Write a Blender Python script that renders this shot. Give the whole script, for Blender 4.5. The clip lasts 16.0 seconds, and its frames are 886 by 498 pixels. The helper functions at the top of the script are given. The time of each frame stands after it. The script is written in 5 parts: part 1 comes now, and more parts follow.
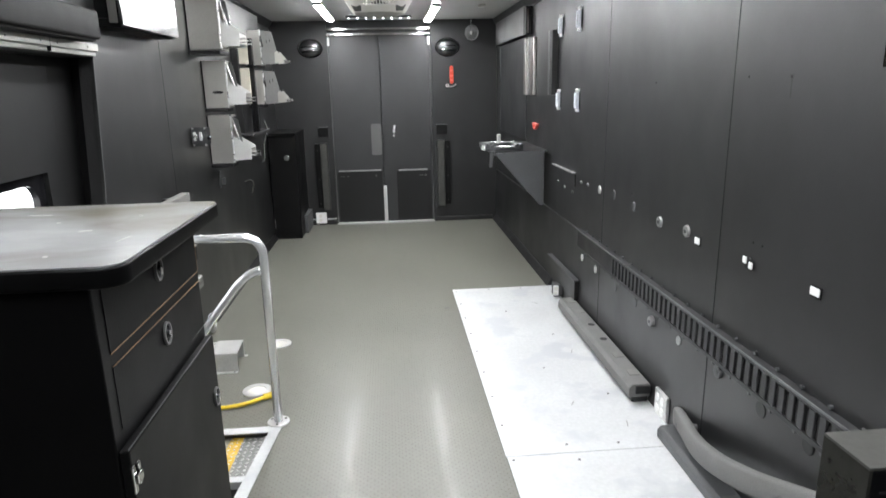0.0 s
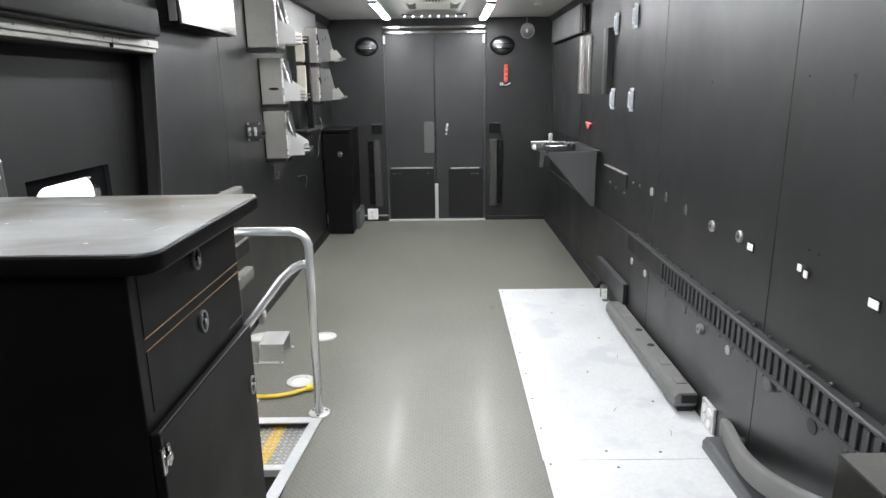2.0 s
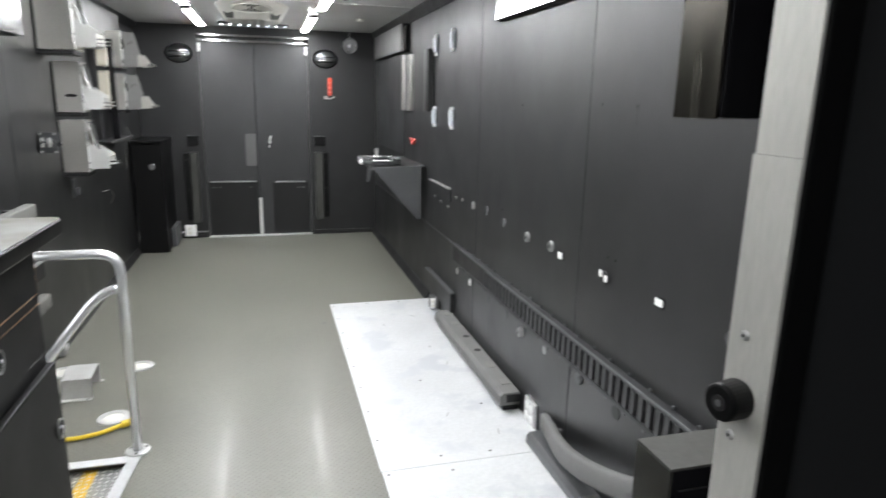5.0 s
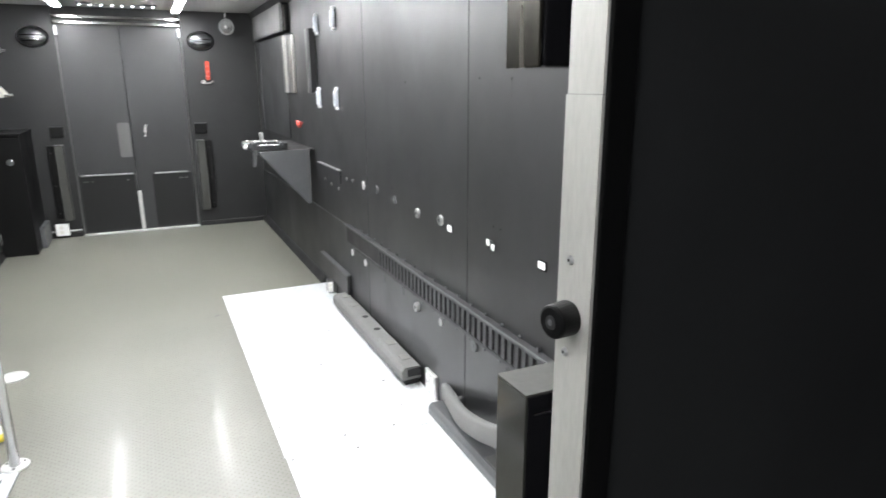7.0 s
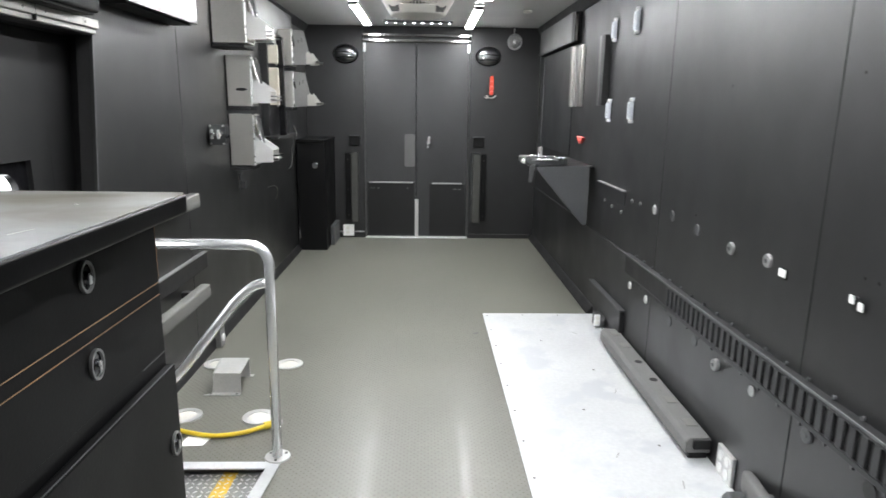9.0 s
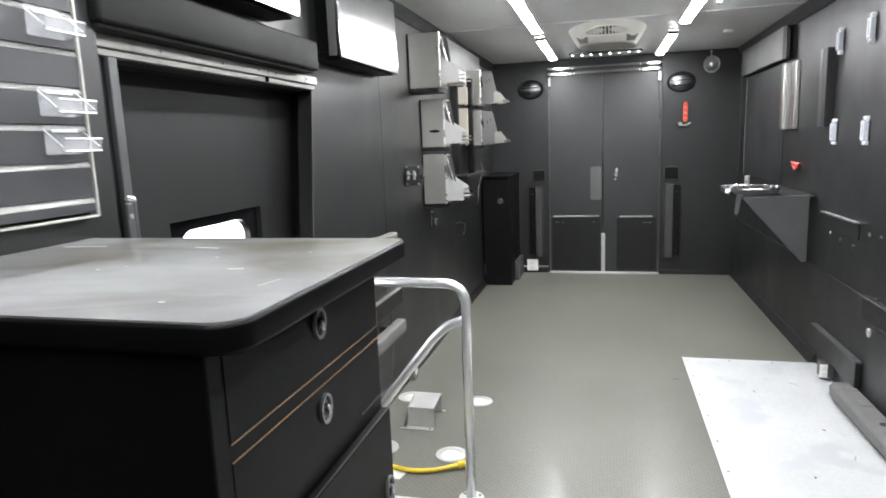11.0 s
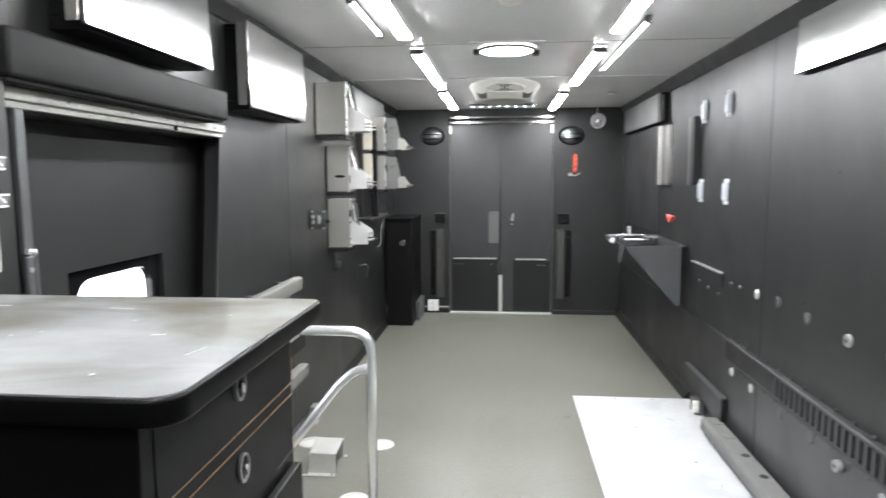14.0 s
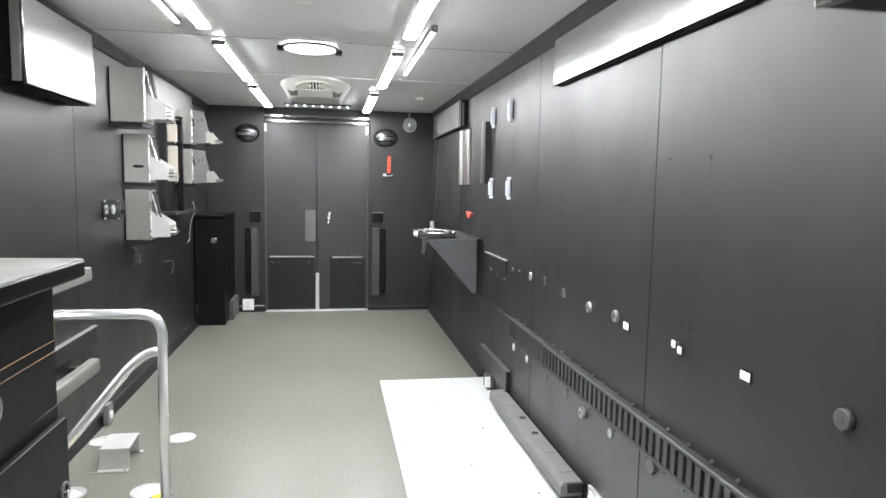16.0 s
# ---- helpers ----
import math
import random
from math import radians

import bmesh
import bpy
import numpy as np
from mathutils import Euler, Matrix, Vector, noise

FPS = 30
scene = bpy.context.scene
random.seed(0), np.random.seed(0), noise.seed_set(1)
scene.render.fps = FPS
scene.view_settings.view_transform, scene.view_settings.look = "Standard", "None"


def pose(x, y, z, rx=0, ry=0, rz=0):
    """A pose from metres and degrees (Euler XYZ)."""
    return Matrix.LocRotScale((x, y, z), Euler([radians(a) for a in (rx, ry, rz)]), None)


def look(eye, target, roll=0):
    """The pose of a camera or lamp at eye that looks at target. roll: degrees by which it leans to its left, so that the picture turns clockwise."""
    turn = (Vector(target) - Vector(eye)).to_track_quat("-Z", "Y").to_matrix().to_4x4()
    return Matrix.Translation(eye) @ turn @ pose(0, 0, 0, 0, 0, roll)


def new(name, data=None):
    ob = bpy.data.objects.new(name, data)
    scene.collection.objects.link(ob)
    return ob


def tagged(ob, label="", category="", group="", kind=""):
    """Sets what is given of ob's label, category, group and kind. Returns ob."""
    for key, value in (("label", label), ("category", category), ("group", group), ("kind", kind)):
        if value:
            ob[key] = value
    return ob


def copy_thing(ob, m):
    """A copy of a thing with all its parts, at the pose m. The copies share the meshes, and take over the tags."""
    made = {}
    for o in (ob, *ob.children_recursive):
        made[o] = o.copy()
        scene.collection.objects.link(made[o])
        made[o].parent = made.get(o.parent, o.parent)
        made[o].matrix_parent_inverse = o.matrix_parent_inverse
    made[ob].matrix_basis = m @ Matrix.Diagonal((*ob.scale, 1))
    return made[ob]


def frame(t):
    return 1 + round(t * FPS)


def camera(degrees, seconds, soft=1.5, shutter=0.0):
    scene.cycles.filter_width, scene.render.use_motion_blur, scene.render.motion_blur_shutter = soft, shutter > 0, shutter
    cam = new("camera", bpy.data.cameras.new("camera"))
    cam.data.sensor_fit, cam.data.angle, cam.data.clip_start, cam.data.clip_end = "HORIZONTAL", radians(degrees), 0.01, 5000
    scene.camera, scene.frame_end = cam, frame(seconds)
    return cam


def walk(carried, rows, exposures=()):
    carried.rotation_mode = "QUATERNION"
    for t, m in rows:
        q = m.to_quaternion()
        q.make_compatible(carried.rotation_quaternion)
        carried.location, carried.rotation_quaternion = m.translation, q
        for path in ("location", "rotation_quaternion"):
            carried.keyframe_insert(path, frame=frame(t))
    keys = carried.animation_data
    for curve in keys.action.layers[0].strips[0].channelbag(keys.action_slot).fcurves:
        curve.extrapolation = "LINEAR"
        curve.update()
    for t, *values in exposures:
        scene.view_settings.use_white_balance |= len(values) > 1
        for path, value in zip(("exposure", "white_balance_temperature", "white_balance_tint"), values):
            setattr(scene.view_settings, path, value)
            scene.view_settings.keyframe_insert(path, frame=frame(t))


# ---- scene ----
cam = camera(70.2, 16.0, shutter=0.5)
PATH = [
    (0, (-0.041, -0.07, 1.408), (0.113, 1.861, 0.912), -1.2),
    (0.5, (-0.031, -0.067, 1.398), (0.122, 1.847, 0.839), -1.2),
    (1, (-0.012, -0.067, 1.404), (0.162, 1.864, 0.912), 0.2),
    (1.5, (-0.002, -0.066, 1.401), (0.088, 1.87, 0.909), 0.3),
    (2, (0.005, -0.064, 1.403), (-0.011, 1.873, 0.906), -0.8),
    (2.5, (0.011, -0.06, 1.401), (0.061, 1.881, 0.92), 0.1),
    (3, (0.015, -0.068, 1.406), (0.06, 1.871, 0.918), -0.5),
    (3.5, (0.004, -0.069, 1.404), (0.102, 1.863, 0.898), 1.1),
    (4, (-0.007, -0.086, 1.415), (0.172, 1.856, 0.969), 1.0),
    (4.5, (-0.008, -0.085, 1.414), (0.369, 1.821, 0.941), 1.8),
    (5, (-0.011, -0.087, 1.424), (0.51, 1.788, 0.965), 1.2),
    (5.2, (-0.009, -0.092, 1.424), (0.626, 1.755, 0.995), 1.4),
    (6.25, (-0.012, -0.140, 1.412), (0.916, 1.569, 0.945), 0.8),
    (7.3, (0.038, -0.096, 1.397), (0.734, 1.707, 0.882), -0.1),
    (7.5, (0.05, -0.061, 1.39), (0.645, 1.785, 0.902), 0.3),
    (8, (0.044, 0.020, 1.363), (0.405, 1.913, 0.83), 0.1),
    (8.5, (0.009, 0.177, 1.34), (0.172, 2.104, 0.831), -0.7),
    (9, (-0.017, 0.274, 1.319), (0.039, 2.224, 0.881), 0.8),
    (9.5, (-0.038, 0.331, 1.307), (-0.099, 2.28, 0.864), 0.3),
    (10, (-0.051, 0.349, 1.314), (-0.239, 2.292, 0.882), -1.5),
    (10.2, (-0.061, 0.351, 1.314), (-0.339, 2.286, 0.894), -2.3),
    (12.3, (-0.108, 0.285, 1.368), (-0.707, 2.181, 1.157), -0.7),
    (12.4, (-0.108, 0.285, 1.368), (-0.707, 2.181, 1.157), -0.7),
    (12.5, (-0.123, 0.275, 1.368), (-0.776, 2.153, 1.156), -1.7),
    (12.6, (-0.125, 0.27, 1.369), (-0.862, 2.116, 1.153), -1.6),
    (12.7, (-0.121, 0.270, 1.378), (-0.843, 2.124, 1.164), -1.7),
    (12.8, (-0.118, 0.266, 1.381), (-0.806, 2.133, 1.166), -1.7),
    (13, (-0.114, 0.255, 1.379), (-0.71, 2.152, 1.16), -1.8),
    (13.5, (-0.1, 0.253, 1.386), (-0.518, 2.197, 1.175), -0.7),
    (14, (-0.097, 0.239, 1.397), (-0.283, 2.218, 1.172), -0.2),
    (14.5, (-0.067, 0.195, 1.417), (0.01, 2.185, 1.237), -0.3),
    (15, (-0.018, 0.161, 1.413), (0.32, 2.124, 1.237), -2.0),
    (15.5, (0.023, 0.088, 1.379), (0.409, 2.04, 1.175), 1.3),
    (16, (0.045, 0.044, 1.322), (0.39, 2.004, 1.124), 1.1),
]
walk(cam, [(t, look(eye, target, roll)) for t, eye, target, roll in PATH], exposures=[(0, 0.15), (5, 0.15), (6.2, 0.65), (7.3, 0.75), (8, 0.63), (8.7, 0.27), (10, 0.15), (12.3, 0.42), (14, 0.46), (16, 0.66)])


# ---- light and exposure ----
world = bpy.data.worlds.new("sky")
world.use_nodes = True
scene.world = world
_sky = world.node_tree.nodes.new("ShaderNodeTexSky")
_sky.sky_type, _sky.sun_disc = "NISHITA", False
_sky.sun_elevation, _sky.sun_rotation = radians(40), radians(250)
world.node_tree.links.new(_sky.outputs["Color"], world.node_tree.nodes["Background"].inputs["Color"])
world.node_tree.nodes["Background"].inputs["Strength"].default_value = 0.12
TUBE_POWER = 84.0     # emission of the wide ceiling lights
THIN_POWER = 16.0     # emission of the thin ceiling tubes
ROUND_POWER = 20.0    # emission of the round ceiling light

# ---- plan, in metres ----
WEST, EAST, NORTH, SOUTH, TOP = -1.20, 1.10, 6.68, -1.30, 2.08


# ---- materials ----
def nodes_of(name):
    m = bpy.data.materials.new(name)
    m.use_nodes = True
    return m, m.node_tree, m.node_tree.nodes["Principled BSDF"]


def mat(name, color, rough=0.5, metal=0.0, var=0.25, scale=6.0, fine=90.0, bump=0.02, wear=None, stretch=(1, 1, 1), spec=0.5, rvar=0.12, detail=5.0):
    """Paint, metal or plastic with stains at one scale and grain at another."""
    m, t, b = nodes_of(name)
    geo = t.nodes.new("ShaderNodeNewGeometry")
    mp = t.nodes.new("ShaderNodeMapping")
    mp.inputs["Scale"].default_value = stretch
    t.links.new(geo.outputs["Position"], mp.inputs["Vector"])
    big = t.nodes.new("ShaderNodeTexNoise")
    big.inputs["Scale"].default_value, big.inputs["Detail"].default_value = scale, detail
    t.links.new(mp.outputs["Vector"], big.inputs["Vector"])
    small = t.nodes.new("ShaderNodeTexNoise")
    small.inputs["Scale"].default_value, small.inputs["Detail"].default_value = fine, 3
    t.links.new(mp.outputs["Vector"], small.inputs["Vector"])
    ramp = t.nodes.new("ShaderNodeMapRange")
    ramp.inputs["From Min"].default_value, ramp.inputs["From Max"].default_value = 0.2, 0.8
    ramp.inputs["To Min"].default_value, ramp.inputs["To Max"].default_value = 1 - var, 1 + var
    t.links.new(big.outputs["Fac"], ramp.inputs["Value"])
    grain = t.nodes.new("ShaderNodeMapRange")
    grain.inputs["From Min"].default_value, grain.inputs["From Max"].default_value = 0.3, 0.7
    grain.inputs["To Min"].default_value, grain.inputs["To Max"].default_value = 1 - var * 0.4, 1 + var * 0.4
    t.links.new(small.outputs["Fac"], grain.inputs["Value"])
    both = t.nodes.new("ShaderNodeMath")
    both.operation = "MULTIPLY"
    t.links.new(ramp.outputs["Result"], both.inputs[0])
    t.links.new(grain.outputs["Result"], both.inputs[1])
    col = t.nodes.new("ShaderNodeVectorMath")
    col.operation = "SCALE"
    col.inputs[0].default_value = color
    t.links.new(both.outputs["Value"], col.inputs["Scale"])
    out = col.outputs["Vector"]
    if wear:
        scuff = t.nodes.new("ShaderNodeTexNoise")
        scuff.inputs["Scale"].default_value, scuff.inputs["Detail"].default_value = wear[2], 8
        t.links.new(mp.outputs["Vector"], scuff.inputs["Vector"])
        cut = t.nodes.new("ShaderNodeMapRange")
        cut.inputs["From Min"].default_value, cut.inputs["From Max"].default_value = wear[1], wear[1] + 0.08
        t.links.new(scuff.outputs["Fac"], cut.inputs["Value"])
        mix = t.nodes.new("ShaderNodeMix")
        mix.data_type = "RGBA"
        t.links.new(cut.outputs["Result"], mix.inputs["Factor"])
        t.links.new(out, mix.inputs["A"])
        mix.inputs["B"].default_value = (*wear[0], 1)
        out = mix.outputs["Result"]
    t.links.new(out, b.inputs["Base Color"])
    rr = t.nodes.new("ShaderNodeMapRange")
    rr.inputs["From Min"].default_value, rr.inputs["From Max"].default_value = 0.1, 0.9
    rr.inputs["To Min"].default_value, rr.inputs["To Max"].default_value = max(0.03, rough - rvar), min(1, rough + rvar)
    t.links.new(big.outputs["Fac"], rr.inputs["Value"])
    t.links.new(rr.outputs["Result"], b.inputs["Roughness"])
    b.inputs["Metallic"].default_value = metal
    b.inputs["Specular IOR Level"].default_value = spec
    if bump:
        bp = t.nodes.new("ShaderNodeBump")
        bp.inputs["Strength"].default_value, bp.inputs["Distance"].default_value = 0.5, bump * 0.05
        t.links.new(small.outputs["Fac"], bp.inputs["Height"])
        t.links.new(bp.outputs["Normal"], b.inputs["Normal"])
    return m


def lacquer(m, weight, rough):
    """A glossy coat, clouded by wiping marks."""
    t, b = m.node_tree, m.node_tree.nodes["Principled BSDF"]
    geo = t.nodes.new("ShaderNodeNewGeometry")
    mp = t.nodes.new("ShaderNodeMapping")
    mp.inputs["Scale"].default_value = (1, 1, 0.8)
    t.links.new(geo.outputs["Position"], mp.inputs["Vector"])
    clouds = []
    for scale, detail, twist in ((1.3, 3.0, 0.3), (5.0, 4.0, 0.0)):
        cloud = t.nodes.new("ShaderNodeTexNoise")
        cloud.inputs["Scale"].default_value, cloud.inputs["Detail"].default_value, cloud.inputs["Distortion"].default_value = scale, detail, twist
        t.links.new(mp.outputs["Vector"], cloud.inputs["Vector"])
        clouds.append(cloud.outputs["Fac"])
    both = t.nodes.new("ShaderNodeMix")
    both.inputs["Factor"].default_value = 0.30
    t.links.new(clouds[0], both.inputs["A"])
    t.links.new(clouds[1], both.inputs["B"])
    for socket, low, high in (("Coat Weight", weight * 0.72, min(1, weight * 1.28)), ("Coat Roughness", rough + 0.07, rough - 0.06)):
        r = t.nodes.new("ShaderNodeMapRange")
        r.interpolation_type = "SMOOTHSTEP"
        r.inputs["From Min"].default_value, r.inputs["From Max"].default_value = 0.18, 0.82
        r.inputs["To Min"].default_value, r.inputs["To Max"].default_value = low, high
        t.links.new(both.outputs["Result"], r.inputs["Value"])
        t.links.new(r.outputs["Result"], b.inputs[socket])


def glow(name, color, power):
    m, t, b = nodes_of(name)
    b.inputs["Base Color"].default_value = (0.8, 0.8, 0.8, 1)
    b.inputs["Emission Color"].default_value = (*color, 1)
    b.inputs["Emission Strength"].default_value = power
    return m


BLACK_WALL = mat("black_painted_panel", (0.0050, 0.0052, 0.0058), 0.58, 0, 0.30, 2.2, 140, 0.006, ((0.007, 0.007, 0.008), 0.70, 5), (1, 1, 0.45), spec=0.30, rvar=0.08, detail=3)
BLACK_DOOR = mat("black_door_paint", (0.0095, 0.0100, 0.0112), 0.55, 0, 0.30, 2.6, 140, 0.006, None, spec=0.45, rvar=0.10, detail=3)
KICK = mat("black_kick_sheet", (0.0045, 0.0046, 0.0050), 0.42, 0, 0.35, 5, 140, 0.006, ((0.012, 0.012, 0.013), 0.70, 9), spec=0.5, rvar=0.12, detail=4)
BLACK_CAB = mat("black_laminate", (0.0026, 0.0026, 0.0028), 0.45, 0, 0.25, 4, 160, 0.006, ((0.009, 0.009, 0.009), 0.74, 12), spec=0.20)
SATIN_WALL = mat("satin_black_panel", (0.0062, 0.0064, 0.0066), 0.50, 0, 0.28, 1.6, 140, 0.006, ((0.010, 0.010, 0.010), 0.66, 4), (1, 1, 0.45), spec=0.28, rvar=0.10, detail=3)
lacquer(BLACK_WALL, 0.72, 0.40)
lacquer(SATIN_WALL, 1.0, 0.37)
lacquer(BLACK_DOOR, 0.85, 0.35)
BAND = mat("black_edge_band", (0.0022, 0.0022, 0.0024), 0.40, 0, 0.2, 5, 120, 0.004, spec=0.14)
BLACK_GLOSS = mat("black_gloss_plastic", (0.006, 0.006, 0.007), 0.16, 0, 0.2, 6, 90, 0.0, rvar=0.04)
BULK = mat("dark_grey_sheet", (0.050, 0.050, 0.046), 0.50, 0, 0.2, 7, 120, 0.01, spec=0.3)
BULK_END = mat("glossy_dark_grey_sheet", (0.030, 0.030, 0.027), 0.14, 0, 0.2, 7, 120, 0, rvar=0.03)
BLACK_TRIM = mat("black_trim", (0.009, 0.009, 0.0095), 0.5, 0, 0.25, 8, 110, 0.02)
RUBBER = mat("black_rubber", (0.011, 0.011, 0.0115), 0.55, 0, 0.3, 9, 140, 0.03, spec=0.35)
VINYL = mat("black_padded_vinyl", (0.0085, 0.0086, 0.0086), 0.58, 0, 0.25, 9, 260, 0.02, spec=0.18)
FOAM = mat("grey_foam", (0.135, 0.135, 0.13), 0.75, 0, 0.2, 7, 260, 0.06, ((0.07, 0.07, 0.07), 0.66, 14))
GREY_PAD = mat("pale_grey_pad", (0.135, 0.135, 0.126), 0.6, 0, 0.12, 5, 200, 0.03, ((0.10, 0.10, 0.094), 0.68, 9))
STEEL = mat("brushed_stainless", (0.58, 0.58, 0.575), 0.17, 1.0, 0.06, 2, 40, 0, None, (20, 1, 20), rvar=0.05)
STEEL_UP = mat("brushed_stainless_upright", (0.58, 0.57, 0.54), 0.30, 1.0, 0.05, 2, 40, 0, None, (20, 20, 1), rvar=0.02)
SATIN = mat("satin_steel_box", (0.58, 0.57, 0.535), 0.33, 0.8, 0.08, 4, 120, 0.01, rvar=0.06)
DULL_STEEL = mat("dull_dark_steel", (0.16, 0.16, 0.158), 0.40, 0.8, 0.12, 4, 90, 0.01)
GREY_METAL = mat("grey_sheet_metal", (0.115, 0.118, 0.12), 0.42, 0.6, 0.12, 4, 90, 0.01)
ALU = mat("aluminium_trim", (0.66, 0.66, 0.65), 0.38, 0.7, 0.10, 8, 120, 0.015, ((0.35, 0.35, 0.34), 0.70, 16))
ALU_DULL = mat("dull_aluminium", (0.36, 0.36, 0.355), 0.45, 0.85, 0.15, 8, 120, 0.015)
PLATE = mat("scuffed_aluminium_plate", (0.63, 0.64, 0.65), 0.42, 0.30, 0.12, 2.6, 60, 0.010, ((0.555, 0.57, 0.595), 0.54, 4.2), rvar=0.10, detail=6)
RAIL = mat("satin_aluminium_tube", (0.88, 0.89, 0.90), 0.23, 0.72, 0.04, 12, 120, 0, rvar=0.03)
GREY_PAINT = mat("grey_painted_metal", (0.068, 0.070, 0.073), 0.42, 0, 0.15, 5, 110, 0.01)
EDGE = mat("pale_anodised_edge", (0.44, 0.44, 0.41), 0.40, 0.4, 0.12, 9, 130, 0.01, ((0.35, 0.345, 0.315), 0.56, 7), (2, 2, 0.5), detail=4)
BRIGHT = mat("bright_cast_metal", (0.80, 0.80, 0.79), 0.28, 0.75, 0.06, 20, 150, 0, rvar=0.05)
DARK_CHROME = mat("dark_chrome", (0.15, 0.153, 0.16), 0.22, 1.0, 0.08, 20, 150, 0.0, rvar=0.04)
SMOKED = mat("smoked_chrome", (0.20, 0.205, 0.21), 0.33, 1.0, 0.14, 14, 120, 0.0, rvar=0.08)
OLIVE_STEEL = mat("brushed_olive_steel", (0.065, 0.060, 0.050), 0.22, 0.9, 0.15, 6, 60, 0, None, (10, 10, 1), detail=2)
LOCKER_GREY = mat("dull_grey_steel", (0.30, 0.30, 0.295), 0.36, 0.75, 0.10, 4, 90, 0.0, rvar=0.05)
HEAD_RAIL = mat("dull_chrome_rail", (0.26, 0.26, 0.256), 0.13, 1.0, 0.08, 9, 120, 0, rvar=0.05)
GUIDE = mat("dark_olive_metal", (0.055, 0.056, 0.051), 0.45, 0.3, 0.25, 9, 120, 0.01)
CHROME = mat("chrome", (0.78, 0.78, 0.78), 0.10, 1.0, 0.05, 20, 150, 0.0, rvar=0.04)
CREAM = mat("cream_plastic", (0.70, 0.69, 0.64), 0.45, 0, 0.08, 6, 100, 0.01)
WHITE = mat("white_plastic", (0.80, 0.80, 0.79), 0.4, 0, 0.06, 9, 100, 0.01)
WHITE_SHEET = mat("pale_satin_sheet", (0.66, 0.66, 0.645), 0.40, 0.45, 0.06, 7, 120, 0.01)
DUCT = mat("galvanised_sheet", (0.54, 0.54, 0.53), 0.38, 0.35, 0.14, 7, 120, 0.01, ((0.44, 0.42, 0.40), 0.64, 14))
CLIP = mat("bluish_white_plastic", (0.56, 0.59, 0.63), 0.42, 0, 0.12, 30, 160, 0.01)
EAST_STEEL = mat("dull_brushed_stainless", (0.50, 0.50, 0.495), 0.20, 1.0, 0.10, 2, 40, 0, None, (20, 1, 20), rvar=0.05)
TAN = mat("tan_board", (0.50, 0.47, 0.39), 0.55, 0, 0.12, 8, 80, 0.02, None, (6, 6, 1))
CEIL = mat("ceiling_sheet", (0.84, 0.84, 0.83), 0.25, 0.0, 0.06, 1.4, 60, 0, None, spec=0.5, rvar=0.02, detail=3)
COUNTER = mat("worn_metal_counter", (0.35, 0.357, 0.36), 0.37, 0.45, 0.30, 3.4, 9, 0, ((0.150, 0.137, 0.108), 0.50, 2.6), (1, 1.6, 1), rvar=0.09, detail=4.0)
COUNTER.node_tree.nodes["Principled BSDF"].inputs["Coat Weight"].default_value = 0.6
COUNTER.node_tree.nodes["Principled BSDF"].inputs["Coat Roughness"].default_value = 0.035
COUNTER.node_tree.nodes["Principled BSDF"].inputs["Coat IOR"].default_value = 1.9
for n in COUNTER.node_tree.nodes:
    if n.type == "MAP_RANGE" and abs(n.inputs["From Min"].default_value - 0.50) < 0.001:
        n.interpolation_type = "SMOOTHSTEP"
        n.inputs["From Min"].default_value, n.inputs["From Max"].default_value = 0.38, 0.66
    if n.type == "TEX_NOISE" and abs(n.inputs["Scale"].default_value - 2.6) < 0.001:
        n.inputs["Detail"].default_value, n.inputs["Distortion"].default_value = 6.0, 0.8
WORN = mat("rubbed_bare_metal", (0.50, 0.495, 0.48), 0.35, 0.2, 0.05, 1.2, 18, 0, None, rvar=0.02, detail=1.0)
SLAT = mat("grey_slat_board", (0.037, 0.0385, 0.042), 0.42, 0, 0.14, 3, 120, 0.01, None, (1, 5, 5))
WOOD_EDGE = mat("raw_plywood_edge", (0.32, 0.185, 0.088), 0.6, 0, 0.35, 22, 200, 0.03)
YELLOW = mat("yellow_rubber_hose", (0.72, 0.52, 0.03), 0.45, 0, 0.15, 14, 120, 0.02)
YELLOW_PAINT = mat("worn_yellow_paint", (0.62, 0.40, 0.05), 0.5, 0, 0.3, 14, 120, 0.02, ((0.45, 0.40, 0.25), 0.58, 26))
RED = mat("red_plastic", (0.52, 0.060, 0.028), 0.38, 0, 0.15, 14, 120, 0.01)
PINK_RED = mat("faded_red_plastic", (0.70, 0.14, 0.12), 0.45, 0, 0.2, 14, 120, 0.01)
DIAMOND = mat("diamond_plate_steel", (0.30, 0.30, 0.295), 0.34, 0.5, 0.2, 9, 100, 0.02, ((0.26, 0.24, 0.20), 0.66, 12))
SIDE_DOOR = mat("charcoal_door_laminate", (0.0130, 0.0132, 0.0135), 0.55, 0, 0.2, 3, 150, 0.006, spec=0.35, detail=3)
DARK_HOLE = mat("dark_cavity", (0.006, 0.006, 0.006), 0.8, 0, 0.2, 9, 90, 0)
GREY_PLASTIC = mat("dark_grey_plastic", (0.07, 0.072, 0.075), 0.45, 0, 0.2, 9, 120, 0.02)
GRILLE = mat("grey_black_grille", (0.017, 0.0175, 0.019), 0.45, 0, 0.2, 9, 120, 0.01)
FLOOR = mat("grey_rubber_floor", (0.135, 0.134, 0.114), 0.38, 0, 0.16, 1.2, 45, 0, None, rvar=0.04, detail=3)


